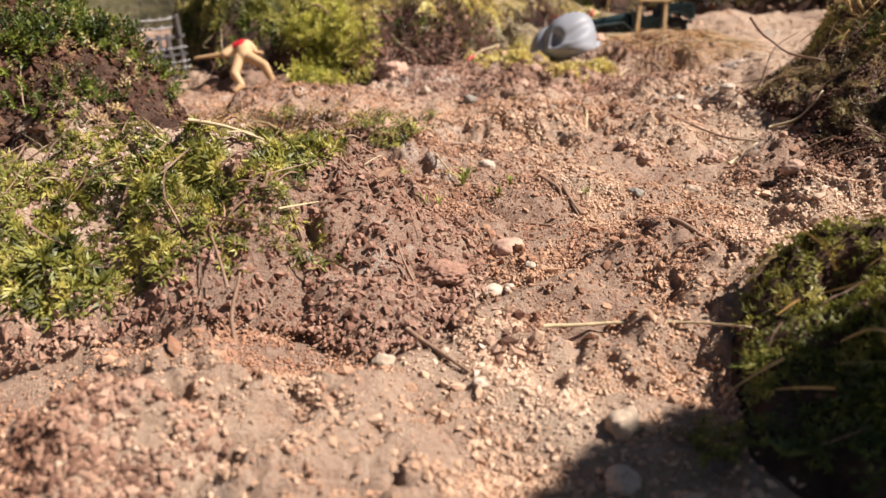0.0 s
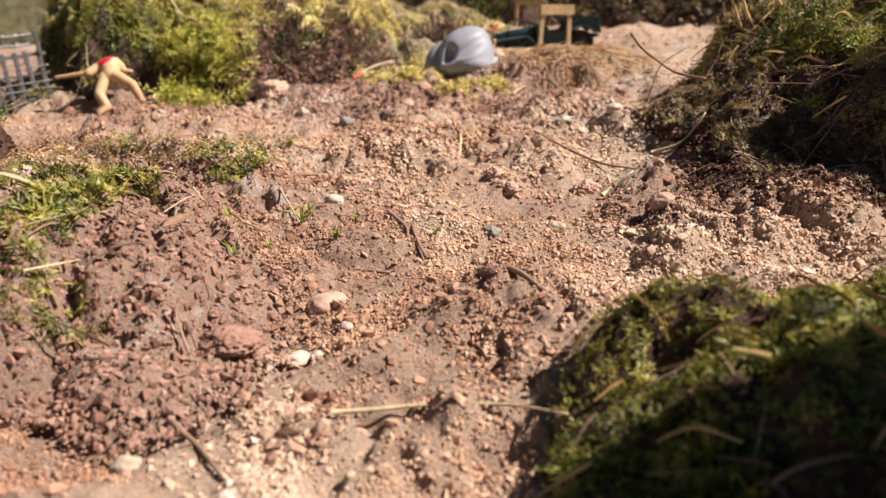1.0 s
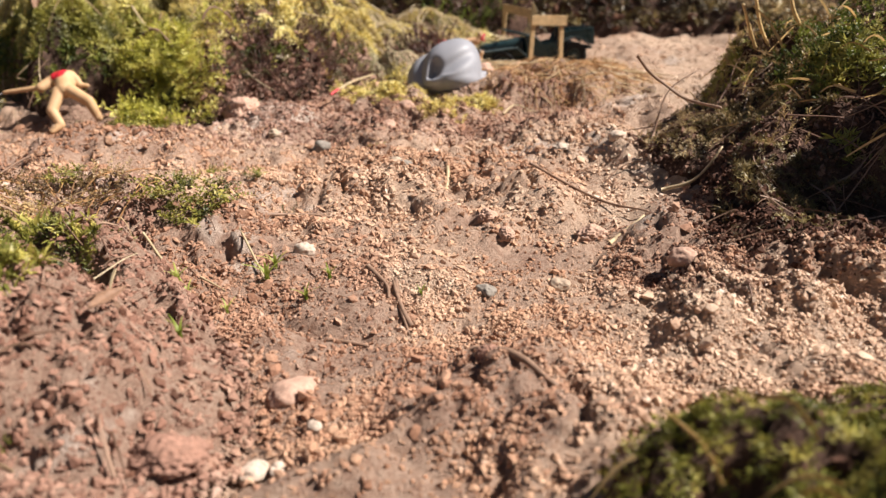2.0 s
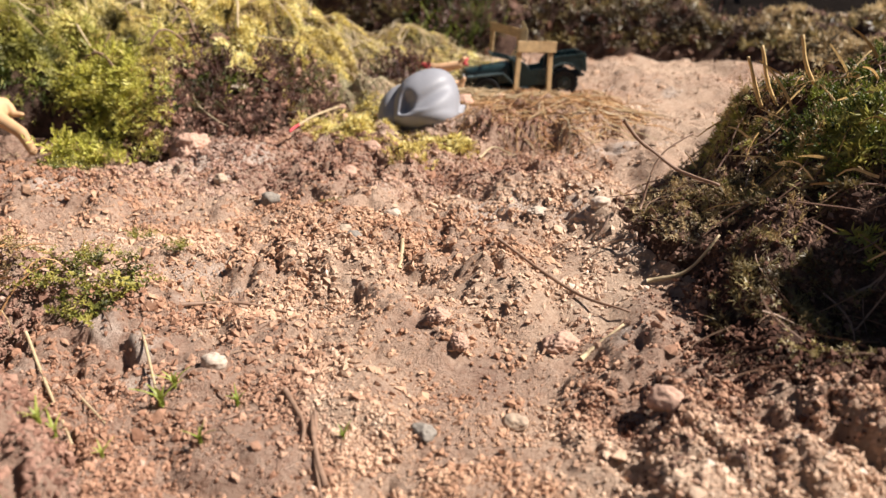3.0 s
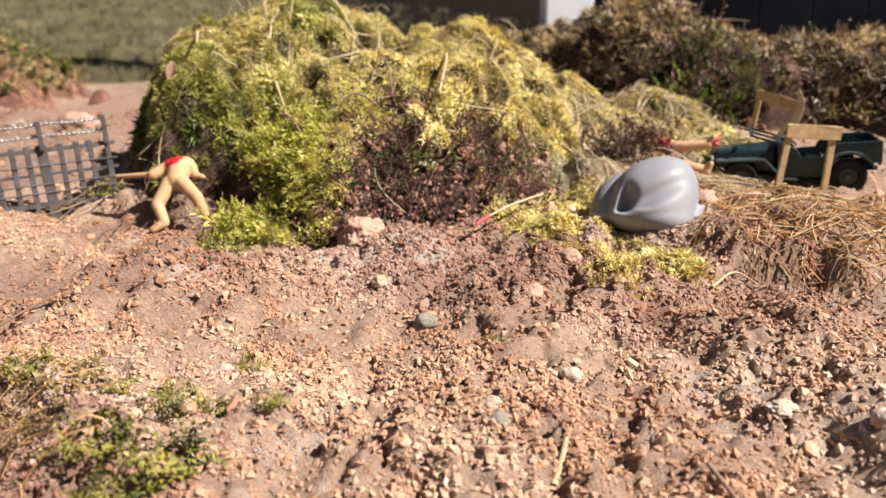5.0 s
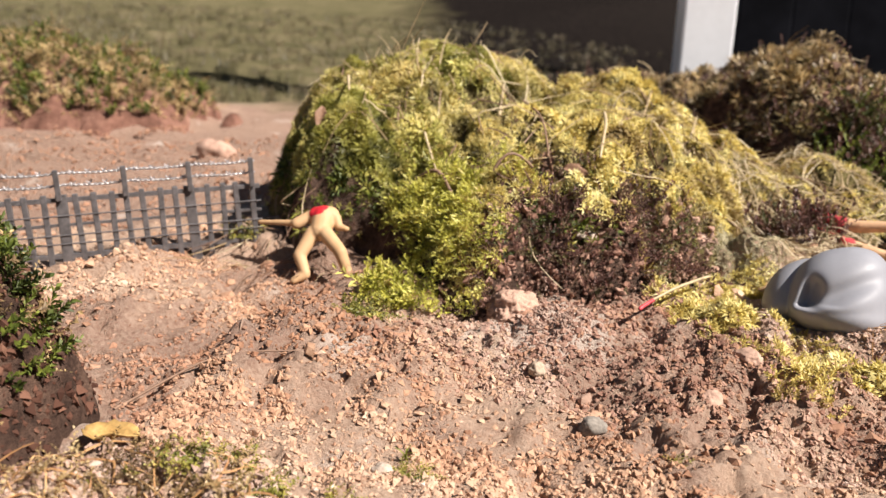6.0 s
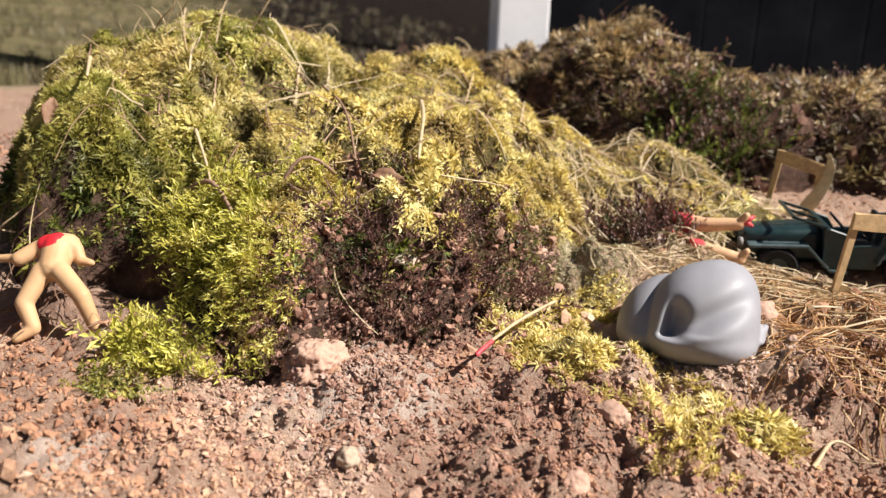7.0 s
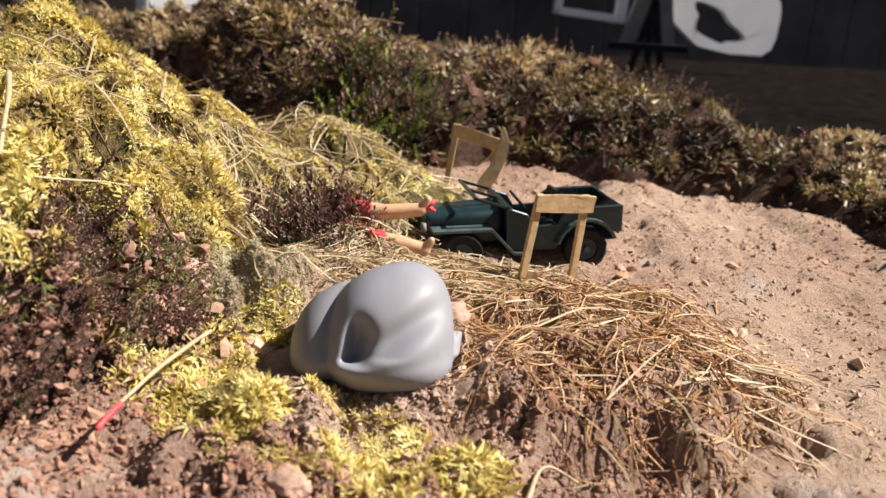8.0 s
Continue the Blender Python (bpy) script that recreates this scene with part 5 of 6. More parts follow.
def leaf(at, length, width, turn, pitch, material, label, roll=0.0, curl=0.35):
    """A dry leaf, cupped along its rib."""
    bm = bmesh.new()
    rows = []
    for i in range(9):
        u = i / 8
        w = width * math.sin(math.pi * min(1, 0.06 + 0.94 * u)) ** 0.8 * 0.5
        z = curl * length * (u - 0.5) ** 2 + 0.10 * length * noise.noise(Vector((u * 3.1, turn * 0.37, 1.7)))
        w *= 0.75 + 0.6 * abs(noise.noise(Vector((u * 5.3, turn * 0.11, 4.2))))
        rows.append([bm.verts.new((u * length, s * w, z + abs(s) * w * 0.7 + 0.25 * w * noise.noise(Vector((u * 6, s * 2.3, turn))))) for s in (-1, -0.5, 0, 0.5, 1)])
    for a, b in zip(rows, rows[1:]):
        for k in range(4):
            bm.faces.new((a[k], a[k + 1], b[k + 1], b[k]))
    ob = part("leaf", bm, material, None, label, True, "leaf", "dry leaves")
    ob.matrix_world = pose(*at, 0, 0, turn) @ pose(0, 0, 0, 0, pitch, 0) @ pose(0, 0, 0, roll)
    m = ob.modifiers.new("thickness", "SOLIDIFY")
    m.thickness = 0.0003
    return ob


leaf(surface(-0.043, 0.630, 0.009), 0.022, 0.005, -65, 30, DEAD_LEAF, "narrow brown leaf hanging on the moss", 25)
leaf(surface(-0.030, 0.612, 0.008), 0.013, 0.008, -10, 10, DEAD_LEAF, "curled dark brown leaf in the heather", 35)
leaf(surface(-0.165, 0.618, 0.004), 0.013, 0.007, 100, -60, DEAD_LEAF, "faded pink-brown leaf on the dark side", 20)
leaf((-0.128, 0.408, float(height(-0.12, 0.41)) + 0.0015), 0.019, 0.012, 10, -4, YELLOW_LEAF, "small yellow leaf lying on the sand", 0, 0.5)
leaf(surface(-0.0255, 0.246, 0.002), 0.012, 0.004, 60, -8, DEAD_LEAF, "dry brown leaf on the crumbling ledge", 15)
leaf(surface(0.095, 0.712, 0.006), 0.012, 0.008, 200, -20, DEAD_LEAF, "small brown leaf in the heather", 20)

# ---- stones ----
def stone(x, y, size, kind, label, flat=0.7, seed=0, name="stone", sink=0.3, turn=0):
    bm = bmesh.new()
    rugged = 1.0 if name == "clod" or "crumbling" in label else 0.35
    bmesh.ops.create_icosphere(bm, subdivisions=5 if rugged == 1.0 else 4, radius=1.0)
    off = Vector((seed * 7.3, seed * 3.1, x * 50))
    for vert in bm.verts:
        d = Vector(vert.co)
        k = 1 + 0.30 * noise.noise(d * 1.1 + off) + 0.15 * noise.noise(d * 2.7 + off) + rugged * (0.16 * noise.noise(d * 6 + off) + 0.12 * noise.noise(d * 13 + off) + 0.06 * noise.noise(d * 27 + off))
        vert.co = Vector((d.x * size * 1.0, d.y * size * 0.8, d.z * size * flat * 0.9)) * k
    ob = part(name, bm, STONES[kind], None, label, True, "stone", "single stones")
    ob.matrix_world = pose(x, y, float(height(x, y)) + size * flat * (0.8 - 2 * sink), rz=turn + seed * 40)
    return ob


stone(0.0095, 0.2275, 0.0036, "white", "small white quartz pebble on the sand", 0.6, 1)
stone(0.0150, 0.2265, 0.0024, "white", "small white quartz pebble on the sand", 0.7, 2)
stone(0.0228, 0.2375, 0.0022, "white", "small white quartz pebble on the sand", 0.7, 3)
stone(0.0184, 0.2580, 0.0062, "pink", "flat pinkish stone sunk in the sand", 0.45, 4, sink=0.45)
stone(-0.0228, 0.1822, 0.0036, "tan", "rounded tan pebble on the sand", 0.8, 5)
stone(0.0340, 0.1480, 0.0046, "tan", "rounded tan pebble on the sand", 0.8, 6)
stone(0.0300, 0.1300, 0.0045, "white", "pale pebble on the sand", 0.7, 7)
stone(0.1330, 0.2960, 0.0050, "pink", "rounded pinkish pebble by the mound", 0.8, 8)
stone(0.0146, 0.3340, 0.0036, "white", "small white pebble on crumbly earth", 0.8, 9)
stone(0.0166, 0.2508, 0.0070, "pink", "pink stone half sunk in the sand", 0.6, 10, sink=0.4)
stone(0.0645, 0.2632, 0.0044, "white", "pale pebble half sunk in the sand", 0.6, 11, sink=0.4)
stone(0.0721, 0.3010, 0.0034, "grey", "small grey pebble on the sand", 0.7, 12)
stone(0.0960, 0.3055, 0.0034, "tan", "small tan pebble on the sand", 0.7, 13)
stone(0.1520, 0.4303, 0.0044, "white", "white stone at the foot of the mound", 0.7, 14)
stone(0.1290, 0.4420, 0.0052, "white", "crumbling white stone in the sand", 0.5, 15, sink=0.45)
stone(0.0530, 0.4125, 0.0046, "grey", "flat grey pebble on the sand", 0.5, 16)
stone(0.0490, 0.4220, 0.0034, "tan", "small tan pebble on the sand", 0.6, 17)
stone(0.0686, 0.4545, 0.0036, "white", "pale pebble on the sand", 0.8, 18)
stone(0.0128, 0.4850, 0.0046, "grey", "grey stone on the sand", 0.85, 19)
stone(0.0485, 0.5140, 0.0046, "pink", "round pinkish stone on the sand", 0.85, 20)
stone(0.0600, 0.5460, 0.0060, "pink", "round pinkish stone by the yellow moss", 0.6, 21, sink=0.42)
grain_field("chalk_crumbs", 4200, (-0.05, 0.01, 0.51, 0.585), (0.0004, 0.0014), CHALK, "pale chalky crumbs at the foot of the mound", 2, 0.35, lambda x, y: np.clip(1.1 - ((x + 0.018) / 0.018) ** 2 - ((y - 0.546) / 0.030) ** 2, 0, 1) * sees(vnoise(x, y, 0.010, 5), -0.5, 0.2))
grain_field("earth_clods", 1500, (-0.07, 0.16, 0.50, 0.60), (0.0005, 0.0016), CLODS, "loose red crumbs of earth below the mound", 2, 0.3, lambda x, y: (humps(x, y) < 0.006) * (yellow_apron(x, y) < 0.2) * np.clip(0.15 + 1.2 * sees(vnoise(x, y, 0.03, 6), 0.0, 0.5) + 0.8 * sees(-x, -0.04, 0.0), 0, 1))
stone(-0.0360, 0.5570, 0.0120, "pink", "crumbling pinkish lump of earth at the foot of the mound", 0.8, 24, sink=0.5)
stone(-0.0146, 0.5158, 0.0042, "tan", "tan pebble on the sand", 0.8, 25)
stone(-0.0400, 0.4330, 0.0034, "white", "white pebble on the sand", 0.7, 26)
stone(-0.0750, 0.4180, 0.0058, "pink", "angular pinkish stone on the sand", 0.8, 27)
stone(-0.0135, 0.5930, 0.0058, "white", "pale stone lodged in the heather", 0.4, 29)
stone(-0.0060, 0.2220, 0.0080, "red", "crumbling clod of red earth", 0.5, 31, "clod", 0.45)
stone(0.1160, 0.3400, 0.0058, "pink", "clod of red earth on the sand", 0.75, 32, "clod", 0.35)
stone(0.0800, 0.3520, 0.0042, "pink", "clod of red earth on the sand", 0.9, 33, "clod", 0.3)
stone(0.0850, 0.3420, 0.0038, "pink", "clod of red earth on the sand", 0.8, 34, "clod", 0.3)
stone(0.0660, 0.2500, 0.0036, "red", "clod of red earth on the sand", 0.8, 35, "clod", 0.3)
stone(-0.3450, 0.7700, 0.0160, "pink", "reddish stone at the foot of the bank", 0.9, 36, sink=0.3)
stone(0.1180, 0.6180, 0.0055, "pink", "crumb of pinkish earth beside the grey lump", 0.8, 37)
stone(0.0700, 0.7180, 0.0080, "red", "lump of dark earth in the moss", 0.8, 38, "clod", 0.35)

# ---- small plants on the sand ----
def tuft(shoots, n, width, tall, material, seed, name, label, category, group):
    r = np.random.RandomState(seed)
    a, d = r.uniform(0, 6.28, n), width * np.sqrt(r.rand(n))
    p = np.stack([d * np.cos(a), d * np.sin(a), np.full(n, -0.001)], -1)
    up = np.stack([p[:, 0] / width * 0.8, p[:, 1] / width * 0.8, np.ones(n)], -1)
    v, f = strew(shoots, p, up, r.uniform(tall[0], tall[1], n), r, 0.35)
    return solid(name, v, f, material, None, False, label, category, group)


def plant_out(first, places):
    for k, (x, y, s) in enumerate(places):
        m = pose(x, y, float(height(x, y)), rz=k * 73) @ Matrix.Scale(s, 4)
        if k == 0:
            first.matrix_world = m
        else:
            other = copy_thing(first, m)
            other.matrix_world = m


plant_out(tuft(FEATHER[0], 34, 0.010, (0.006, 0.012), MOSS_CUSHION, 3, "moss_tuft", "small green moss tuft growing in the sand", "moss", "moss tufts on the sand"),
          [(-0.0288, 0.3622, 0.8), (-0.0376, 0.4037, 0.6), (-0.0257, 0.4075, 0.55), (-0.0110, 0.4060, 0.4), (-0.0395, 0.3702, 0.8), (-0.0767, 0.4123, 0.7), (-0.0295, 0.4331, 0.5),
           (-0.062, 0.405, 0.6), (-0.085, 0.40, 0.7), (0.0423, 0.4705, 0.35), (-0.10, 0.535, 0.8), (-0.0912, 0.5290, 0.9), (-0.2012, 0.5960, 0.9), (-0.0239, 0.3737, 1.0), (0.052, 0.138, 0.6)])
def seedling():
    """A pinch of narrow green blades on a short stem."""
    v, f = tube_arrays(spline([(0, 0, -0.001), (0.0002, 0, 0.001), (0, 0, 0.0025)]), 0.0004, 5)
    stem = solid("seedling", v, f, GRASS, None, True, "tiny bright green seedling in crumbly earth", "seedling", "seedlings")
    for k in range(6):
        a, lean, tall = k * 1.05 + 0.3 * (k % 2), 0.35 + 0.25 * (k % 3), 0.007 + 0.0013 * (k % 4)
        bm = bmesh.new()
        rows = []
        for q in range(5):
            u = q / 4
            r, z, w = lean * tall * u * u, 0.001 + tall * u * (1 - 0.25 * u), 0.0010 * (1 - 0.85 * u)
            rows.append([bm.verts.new((r * math.cos(a) - s * w * math.sin(a), r * math.sin(a) + s * w * math.cos(a), z - abs(s) * 0.0002)) for s in (-1, 0, 1)])
        for a0, b0 in zip(rows, rows[1:]):
            for c in range(2):
                bm.faces.new((a0[c], a0[c + 1], b0[c + 1], b0[c]))
        part("blade", bm, GRASS, stem, "", True)
    return stem


plant_out(seedling(),
          [(-0.0183, 0.3028, 0.75), (0.0036, 0.3179, 0.9), (0.0235, 0.3169, 0.65), (0.0173, 0.2991, 0.6), (-0.0067, 0.2998, 0.5), (-0.0108, 0.2613, 0.7), (0.0057, 0.3246, 0.7), (-0.0191, 0.2981, 0.8), (-0.0374, 0.4449, 0.55), (0.052, 0.30, 0.45)])
moss_patch("heather_sprig", SPIKE, 60, (0.0, 0.025, 0.368, 0.388), lambda x, y: np.clip(1.2 - ((x - 0.012) / 0.008) ** 2 - ((y - 0.378) / 0.005) ** 2, 0, 1), (0.004, 0.008), HEATHER, None,
           "dried dark sprig lying on the sand", 0, 1.2, (0, 0, 0), "sprig")
moss_patch("yellow_moss", STAR, 260, (0.055, 0.10, 0.515, 0.55), lambda x, y: np.clip(1.1 - ((x - 0.078) / 0.014) ** 2 - ((y - 0.530) / 0.012) ** 2, 0, 1), (0.005, 0.009), MOSS_GOLD, None,
           "small mat of yellow moss on the sand", 0, 0.7, (0, -0.1, 0.2), "moss")

# ---- the grey plastic lump ----
def grey_lump():
    """A moulded plastic rock: a blocky body with a deep hollow and a furrow above it, a lower lobe beside it and a small foot."""
    front = Vector((-0.18, -0.92, 0.35)).normalized()
    right = Vector((0.98, -0.19, 0.0)).normalized()
    up = right.cross(front)
    up = up if up.z > 0 else -up
    def step(a):
        return 1 / (1 + math.exp(-max(-30, min(30, a))))
    bm = bmesh.new()
    def blob(centre, radii, power, carve=None):
        made = bmesh.ops.create_uvsphere(bm, u_segments=128, v_segments=80, radius=1.0)["verts"]
        for vert in made:
            d = Vector(vert.co).normalized()
            u, v, w = d.dot(right), d.dot(up), d.dot(front)
            k = (abs(u) ** power + abs(v) ** power + abs(w) ** power) ** (-1 / power)
            depth = carve(u, v, w) if carve else 0.0
            radius_up = radii[1] * (1.0 if v > 0 else 0.40)
            lean = max(0, v) ** 2
            vert.co = (right * (centre[0] + u * k * radii[0] + 0.0035 * lean) + up * (centre[1] + v * k * radius_up * (1 - 0.14 * max(0, -u) * lean))
                       + front * (centre[2] + w * k * radii[2] - depth - 0.0045 * v))

    def carve(u, v, w):
        facing = max(0, min(1, w * 2.5))
        p, q = 0.25 * (u + 0.48) + 0.97 * (v - 0.02), 0.97 * (u + 0.48) - 0.25 * (v - 0.02)
        hollow = math.exp(-(p / (0.22 if p < 0 else 0.30)) ** 4 - (q / (0.11 if q < 0 else 0.19)) ** 2)
        along, off = 0.90 * (u + 0.25) + 0.43 * (v - 0.02), 0.43 * (u + 0.25) - 0.90 * (v - 0.02)
        ends = step((along - 0.05) * 12) * step((1.05 - along) * 9)
        furrow = math.exp(-((off + 0.02) / 0.13) ** 2) * ends
        ridge = math.exp(-((off - 0.24) / 0.13) ** 2) * ends
        return facing * (0.0075 * hollow + 0.0030 * furrow - 0.0012 * ridge)

    blob((0.0052, -0.0075, 0.0), (0.0198, 0.0285, 0.0235), 2.5, carve)
    blob((-0.0125, -0.0080, -0.0035), (0.0122, 0.0220, 0.0180), 2.2)
    blob((0.0238, -0.0060, -0.0010), (0.0036, 0.0060, 0.0060), 2.0)
    ob = part("plastic_rock", bm, GREY_PLASTIC, None, "smooth dented grey plastic rock lying on dry grass", True, "toy rock")
    m = ob.modifiers.new("one_piece", "REMESH")
    m.mode, m.voxel_size, m.use_smooth_shade = "VOXEL", 0.0005, True
    s = ob.modifiers.new("smooth", "SMOOTH")
    s.factor, s.iterations = 0.6, 10
    ob.matrix_world = pose(0.0885, 0.6060, 0.0462, 0, 0, 0)


grey_lump()

# ---- toy figures, each a plain shape ----
def limb(bm, a, b, ra, rb):
    """A tapered rod with round ends."""
    a, b = Vector(a), Vector(b)
    turn = (b - a).to_track_quat("Z", "Y").to_matrix().to_4x4()
    bmesh.ops.create_cone(bm, cap_ends=True, segments=14, radius1=ra, radius2=rb, depth=(b - a).length, matrix=Matrix.Translation((a + b) / 2) @ turn)
    bmesh.ops.create_icosphere(bm, subdivisions=2, radius=ra, matrix=Matrix.Translation(a))
    bmesh.ops.create_icosphere(bm, subdivisions=2, radius=rb, matrix=Matrix.Translation(b))


def melt(ob, size):
    m = ob.modifiers.new("one_piece", "REMESH")
    m.mode, m.voxel_size, m.use_smooth_shade = "VOXEL", size, True
    s = ob.modifiers.new("smooth", "SMOOTH")
    s.factor, s.iterations = 0.6, 4


def toy_figure():
    bm = bmesh.new()
    limb(bm, (-0.1475, 0.5800, 0.0525), (-0.1508, 0.5720, 0.0425), 0.0040, 0.0033)
    limb(bm, (-0.1508, 0.5720, 0.0425), (-0.1462, 0.5695, 0.0345), 0.0033, 0.0026)
    limb(bm, (-0.1462, 0.5695, 0.0340), (-0.1505, 0.5655, 0.0312), 0.0026, 0.0019)
    limb(bm, (-0.1405, 0.5800, 0.0530), (-0.1288, 0.5735, 0.0465), 0.0039, 0.0033)
    limb(bm, (-0.1288, 0.5735, 0.0465), (-0.1250, 0.5735, 0.0365), 0.0033, 0.0025)
    limb(bm, (-0.1250, 0.5735, 0.0362), (-0.1205, 0.5715, 0.0335), 0.0026, 0.0018)
    limb(bm, (-0.1442, 0.5815, 0.0535), (-0.1462, 0.5890, 0.0592), 0.0054, 0.0060)
    limb(bm, (-0.1500, 0.5890, 0.0590), (-0.1435, 0.5905, 0.0596), 0.0052, 0.0050)
    limb(bm, (-0.1535, 0.5880, 0.0590), (-0.1588, 0.5830, 0.0555), 0.0031, 0.0030)
    limb(bm, (-0.1588, 0.5830, 0.0558), (-0.1800, 0.5820, 0.0545), 0.0018, 0.0012)
    limb(bm, (-0.1400, 0.5900, 0.0590), (-0.1372, 0.5880, 0.0550), 0.0028, 0.0022)
    limb(bm, (-0.1372, 0.5880, 0.0550), (-0.1325, 0.5875, 0.0545), 0.0020, 0.0014)
    ob = part("toy_figure", bm, TOY_SKIN, None, "broken tan plastic toy figure leaning into the mossy mound", True, "toy figure")
    melt(ob, 0.0006)


def toy_leg(start, knee, end, label):
    """A loose leg of a toy figure, with a painted end."""
    bm = bmesh.new()
    limb(bm, start, knee, 0.0044, 0.0034)
    limb(bm, knee, end, 0.0036, 0.0029)
    a, b = Vector(knee), Vector(end)
    side = (b - a).normalized()
    limb(bm, end, Vector(end) + side * 0.0015 + Vector((0.001, -0.001, 0.0045)), 0.0024, 0.0016)
    ob = part("broken_toy", bm, TOY_FLESH, None, label, True, "toy", "loose toy pieces")
    melt(ob, 0.0006)
    s, k = Vector(start), Vector(knee)
    bm = bmesh.new()
    limb(bm, s + (s - k).normalized() * 0.008, s + (k - s) * 0.15, 0.0026, 0.0049)
    for q in range(6):
        off = Vector((math.cos(q * 2.1), math.sin(q * 1.7), math.sin(q * 2.9))) * 0.0034
        limb(bm, s + off, s + (s - k).normalized() * (0.006 + 0.001 * q) + off * 1.7, 0.0016, 0.0008)
    cap = part("painted_end", bm, RED_PAINT, None, "red painted end", True)
    melt(cap, 0.0006)
    hang(cap, ob)
    return ob


toy_figure()
toy_leg((0.1000, 0.7080, 0.0560), (0.1100, 0.7040, 0.0565), (0.1240, 0.7010, 0.0585), "tan plastic toy leg with a red end, lying by the jeep")
toy_leg((0.1030, 0.6900, 0.0485), (0.1110, 0.6870, 0.0480), (0.1220, 0.6830, 0.0465), "tan plastic toy leg with a red end, lying on dry grass")
bm = bmesh.new()
limb(bm, (0.1260, 0.7005, 0.0600), (0.1295, 0.7000, 0.0625), 0.0020, 0.0009)
limb(bm, (0.1260, 0.7005, 0.0600), (0.1290, 0.6990, 0.0585), 0.0018, 0.0009)
dab = part("paint_blob", bm, RED_PAINT, None, "blob of dried red paint on the jeep bonnet", True, "paint blob")

# ---- toy jeep ----
def jeep():
    car = tagged(new("toy_jeep"), "small dark green toy jeep half buried in dry grass", "toy car")
    def prism(name, outline, y0, y1, material, label="", bevel=0.0004):
        bm = bmesh.new()
        near = [bm.verts.new((x, y0, z)) for x, z in outline]
        far = [bm.verts.new((x, y1, z)) for x, z in outline]
        bm.faces.new(near)
        bm.faces.new(far[::-1])
        n = len(outline)
        for k in range(n):
            bm.faces.new((near[k], far[k], far[(k + 1) % n], near[(k + 1) % n]))
        bmesh.ops.bevel(bm, geom=[e for e in bm.edges], offset=bevel, segments=1, affect="EDGES")
        return part(name, bm, material, car, label)

    arch = [(0.0165 + 0.0125 * math.cos(a), 0.0095 + 0.0125 * math.sin(a)) for a in (2.55, 2.2, 1.85, 1.57, 1.25, 0.95, 0.6, 0.3)]
    outline = [(0.0, 0.0165), (0.0, 0.0285), (0.0230, 0.0280), (0.0270, 0.0250), (0.0290, 0.0205), (0.0400, 0.0200), (0.0430, 0.0260), (0.0500, 0.0285), (0.0520, 0.0285),
               (0.0520, 0.0100), (0.0300, 0.0095)] + arch[::-1]
    prism("side_panel", outline, 0.0175, 0.0195, JEEP_PAINT)
    prism("side_panel", outline, -0.0195, -0.0175, JEEP_PAINT)
    prism("tailgate", [(0.0, 0.0150), (0.0, 0.0282), (0.0015, 0.0282), (0.0015, 0.0150)], -0.0175, 0.0175, JEEP_PAINT)
    prism("floor", [(0.0015, 0.0125), (0.0015, 0.0140), (0.0520, 0.0125), (0.0520, 0.0110)], -0.0175, 0.0175, RUBBER)
    prism("dashboard", [(0.0500, 0.0125), (0.0490, 0.0285), (0.0520, 0.0285), (0.0520, 0.0110)], -0.0175, 0.0175, JEEP_PAINT)
    for s in (-1, 1):
        bm = bmesh.new()
        pts = [(0.0165 + 0.0135 * math.cos(a), s * 0.0205, 0.0095 + 0.0135 * math.sin(a)) for a in np.linspace(0.25, 2.75, 12)]
        for p, q in zip(pts, pts[1:]):
            p, q = Vector(p), Vector(q)
            mid, ang = (p + q) / 2, math.atan2(-(q - p).z, (q - p).x)
            box(bm, -(q - p).length * 0.56, (q - p).length * 0.56, -0.0022, 0.0022, -0.0005, 0.0005, 0, Matrix.Translation(mid) @ Matrix.Rotation(ang, 4, "Y"))
        part("rear_fender", bm, JEEP_EDGE, car, "grey-green fender edge, paler than the body")
        bm = bmesh.new()
        for p, q in (((0.0840, 0.0200), (0.0590, 0.0200)), ((0.0590, 0.0200), (0.0490, 0.0090)), ((0.0490, 0.0090), (0.0420, 0.0085))):
            dx, dz = q[0] - p[0], q[1] - p[1]
            ln = math.hypot(dx, dz)
            box(bm, -ln * 0.52, ln * 0.52, -0.0042, 0.0042, -0.0006, 0.0006, 0.0002,
                Matrix.Translation(((p[0] + q[0]) / 2, s * 0.0172, (p[1] + q[1]) / 2)) @ Matrix.Rotation(math.atan2(-dz, dx), 4, "Y"))
        part("front_fender", bm, JEEP_EDGE, car, "grey-green fender edge, paler than the body")
    bm = bmesh.new()
    box(bm, 0.0520, 0.0860, -0.0130, 0.0130, 0.0110, 0.0275, 0.0022)
    for vert in bm.verts:
        k = (vert.co.x - 0.052) / 0.034
        vert.co.y *= 1 - 0.16 * k
        if vert.co.z > 0.02:
            vert.co.z -= 0.0022 * k + 0.0016 * (vert.co.y / 0.013) ** 2
    part("bonnet", bm, JEEP_PAINT, car, "", True)
    bm = bmesh.new()
    for k in range(9):
        box(bm, 0.0858, 0.0868, -0.0088 + k * 0.0022 - 0.0004, -0.0088 + k * 0.0022 + 0.0004, 0.0125, 0.0230)
    part("grille", bm, JEEP_EDGE, car)
    bm = bmesh.new()
    box(bm, 0.0872, 0.0890, -0.0185, 0.0185, 0.0095, 0.0120, 0.0004)
    part("bumper", bm, JEEP_PAINT, car)
    for s in (-1, 1):
        bm = bmesh.new()
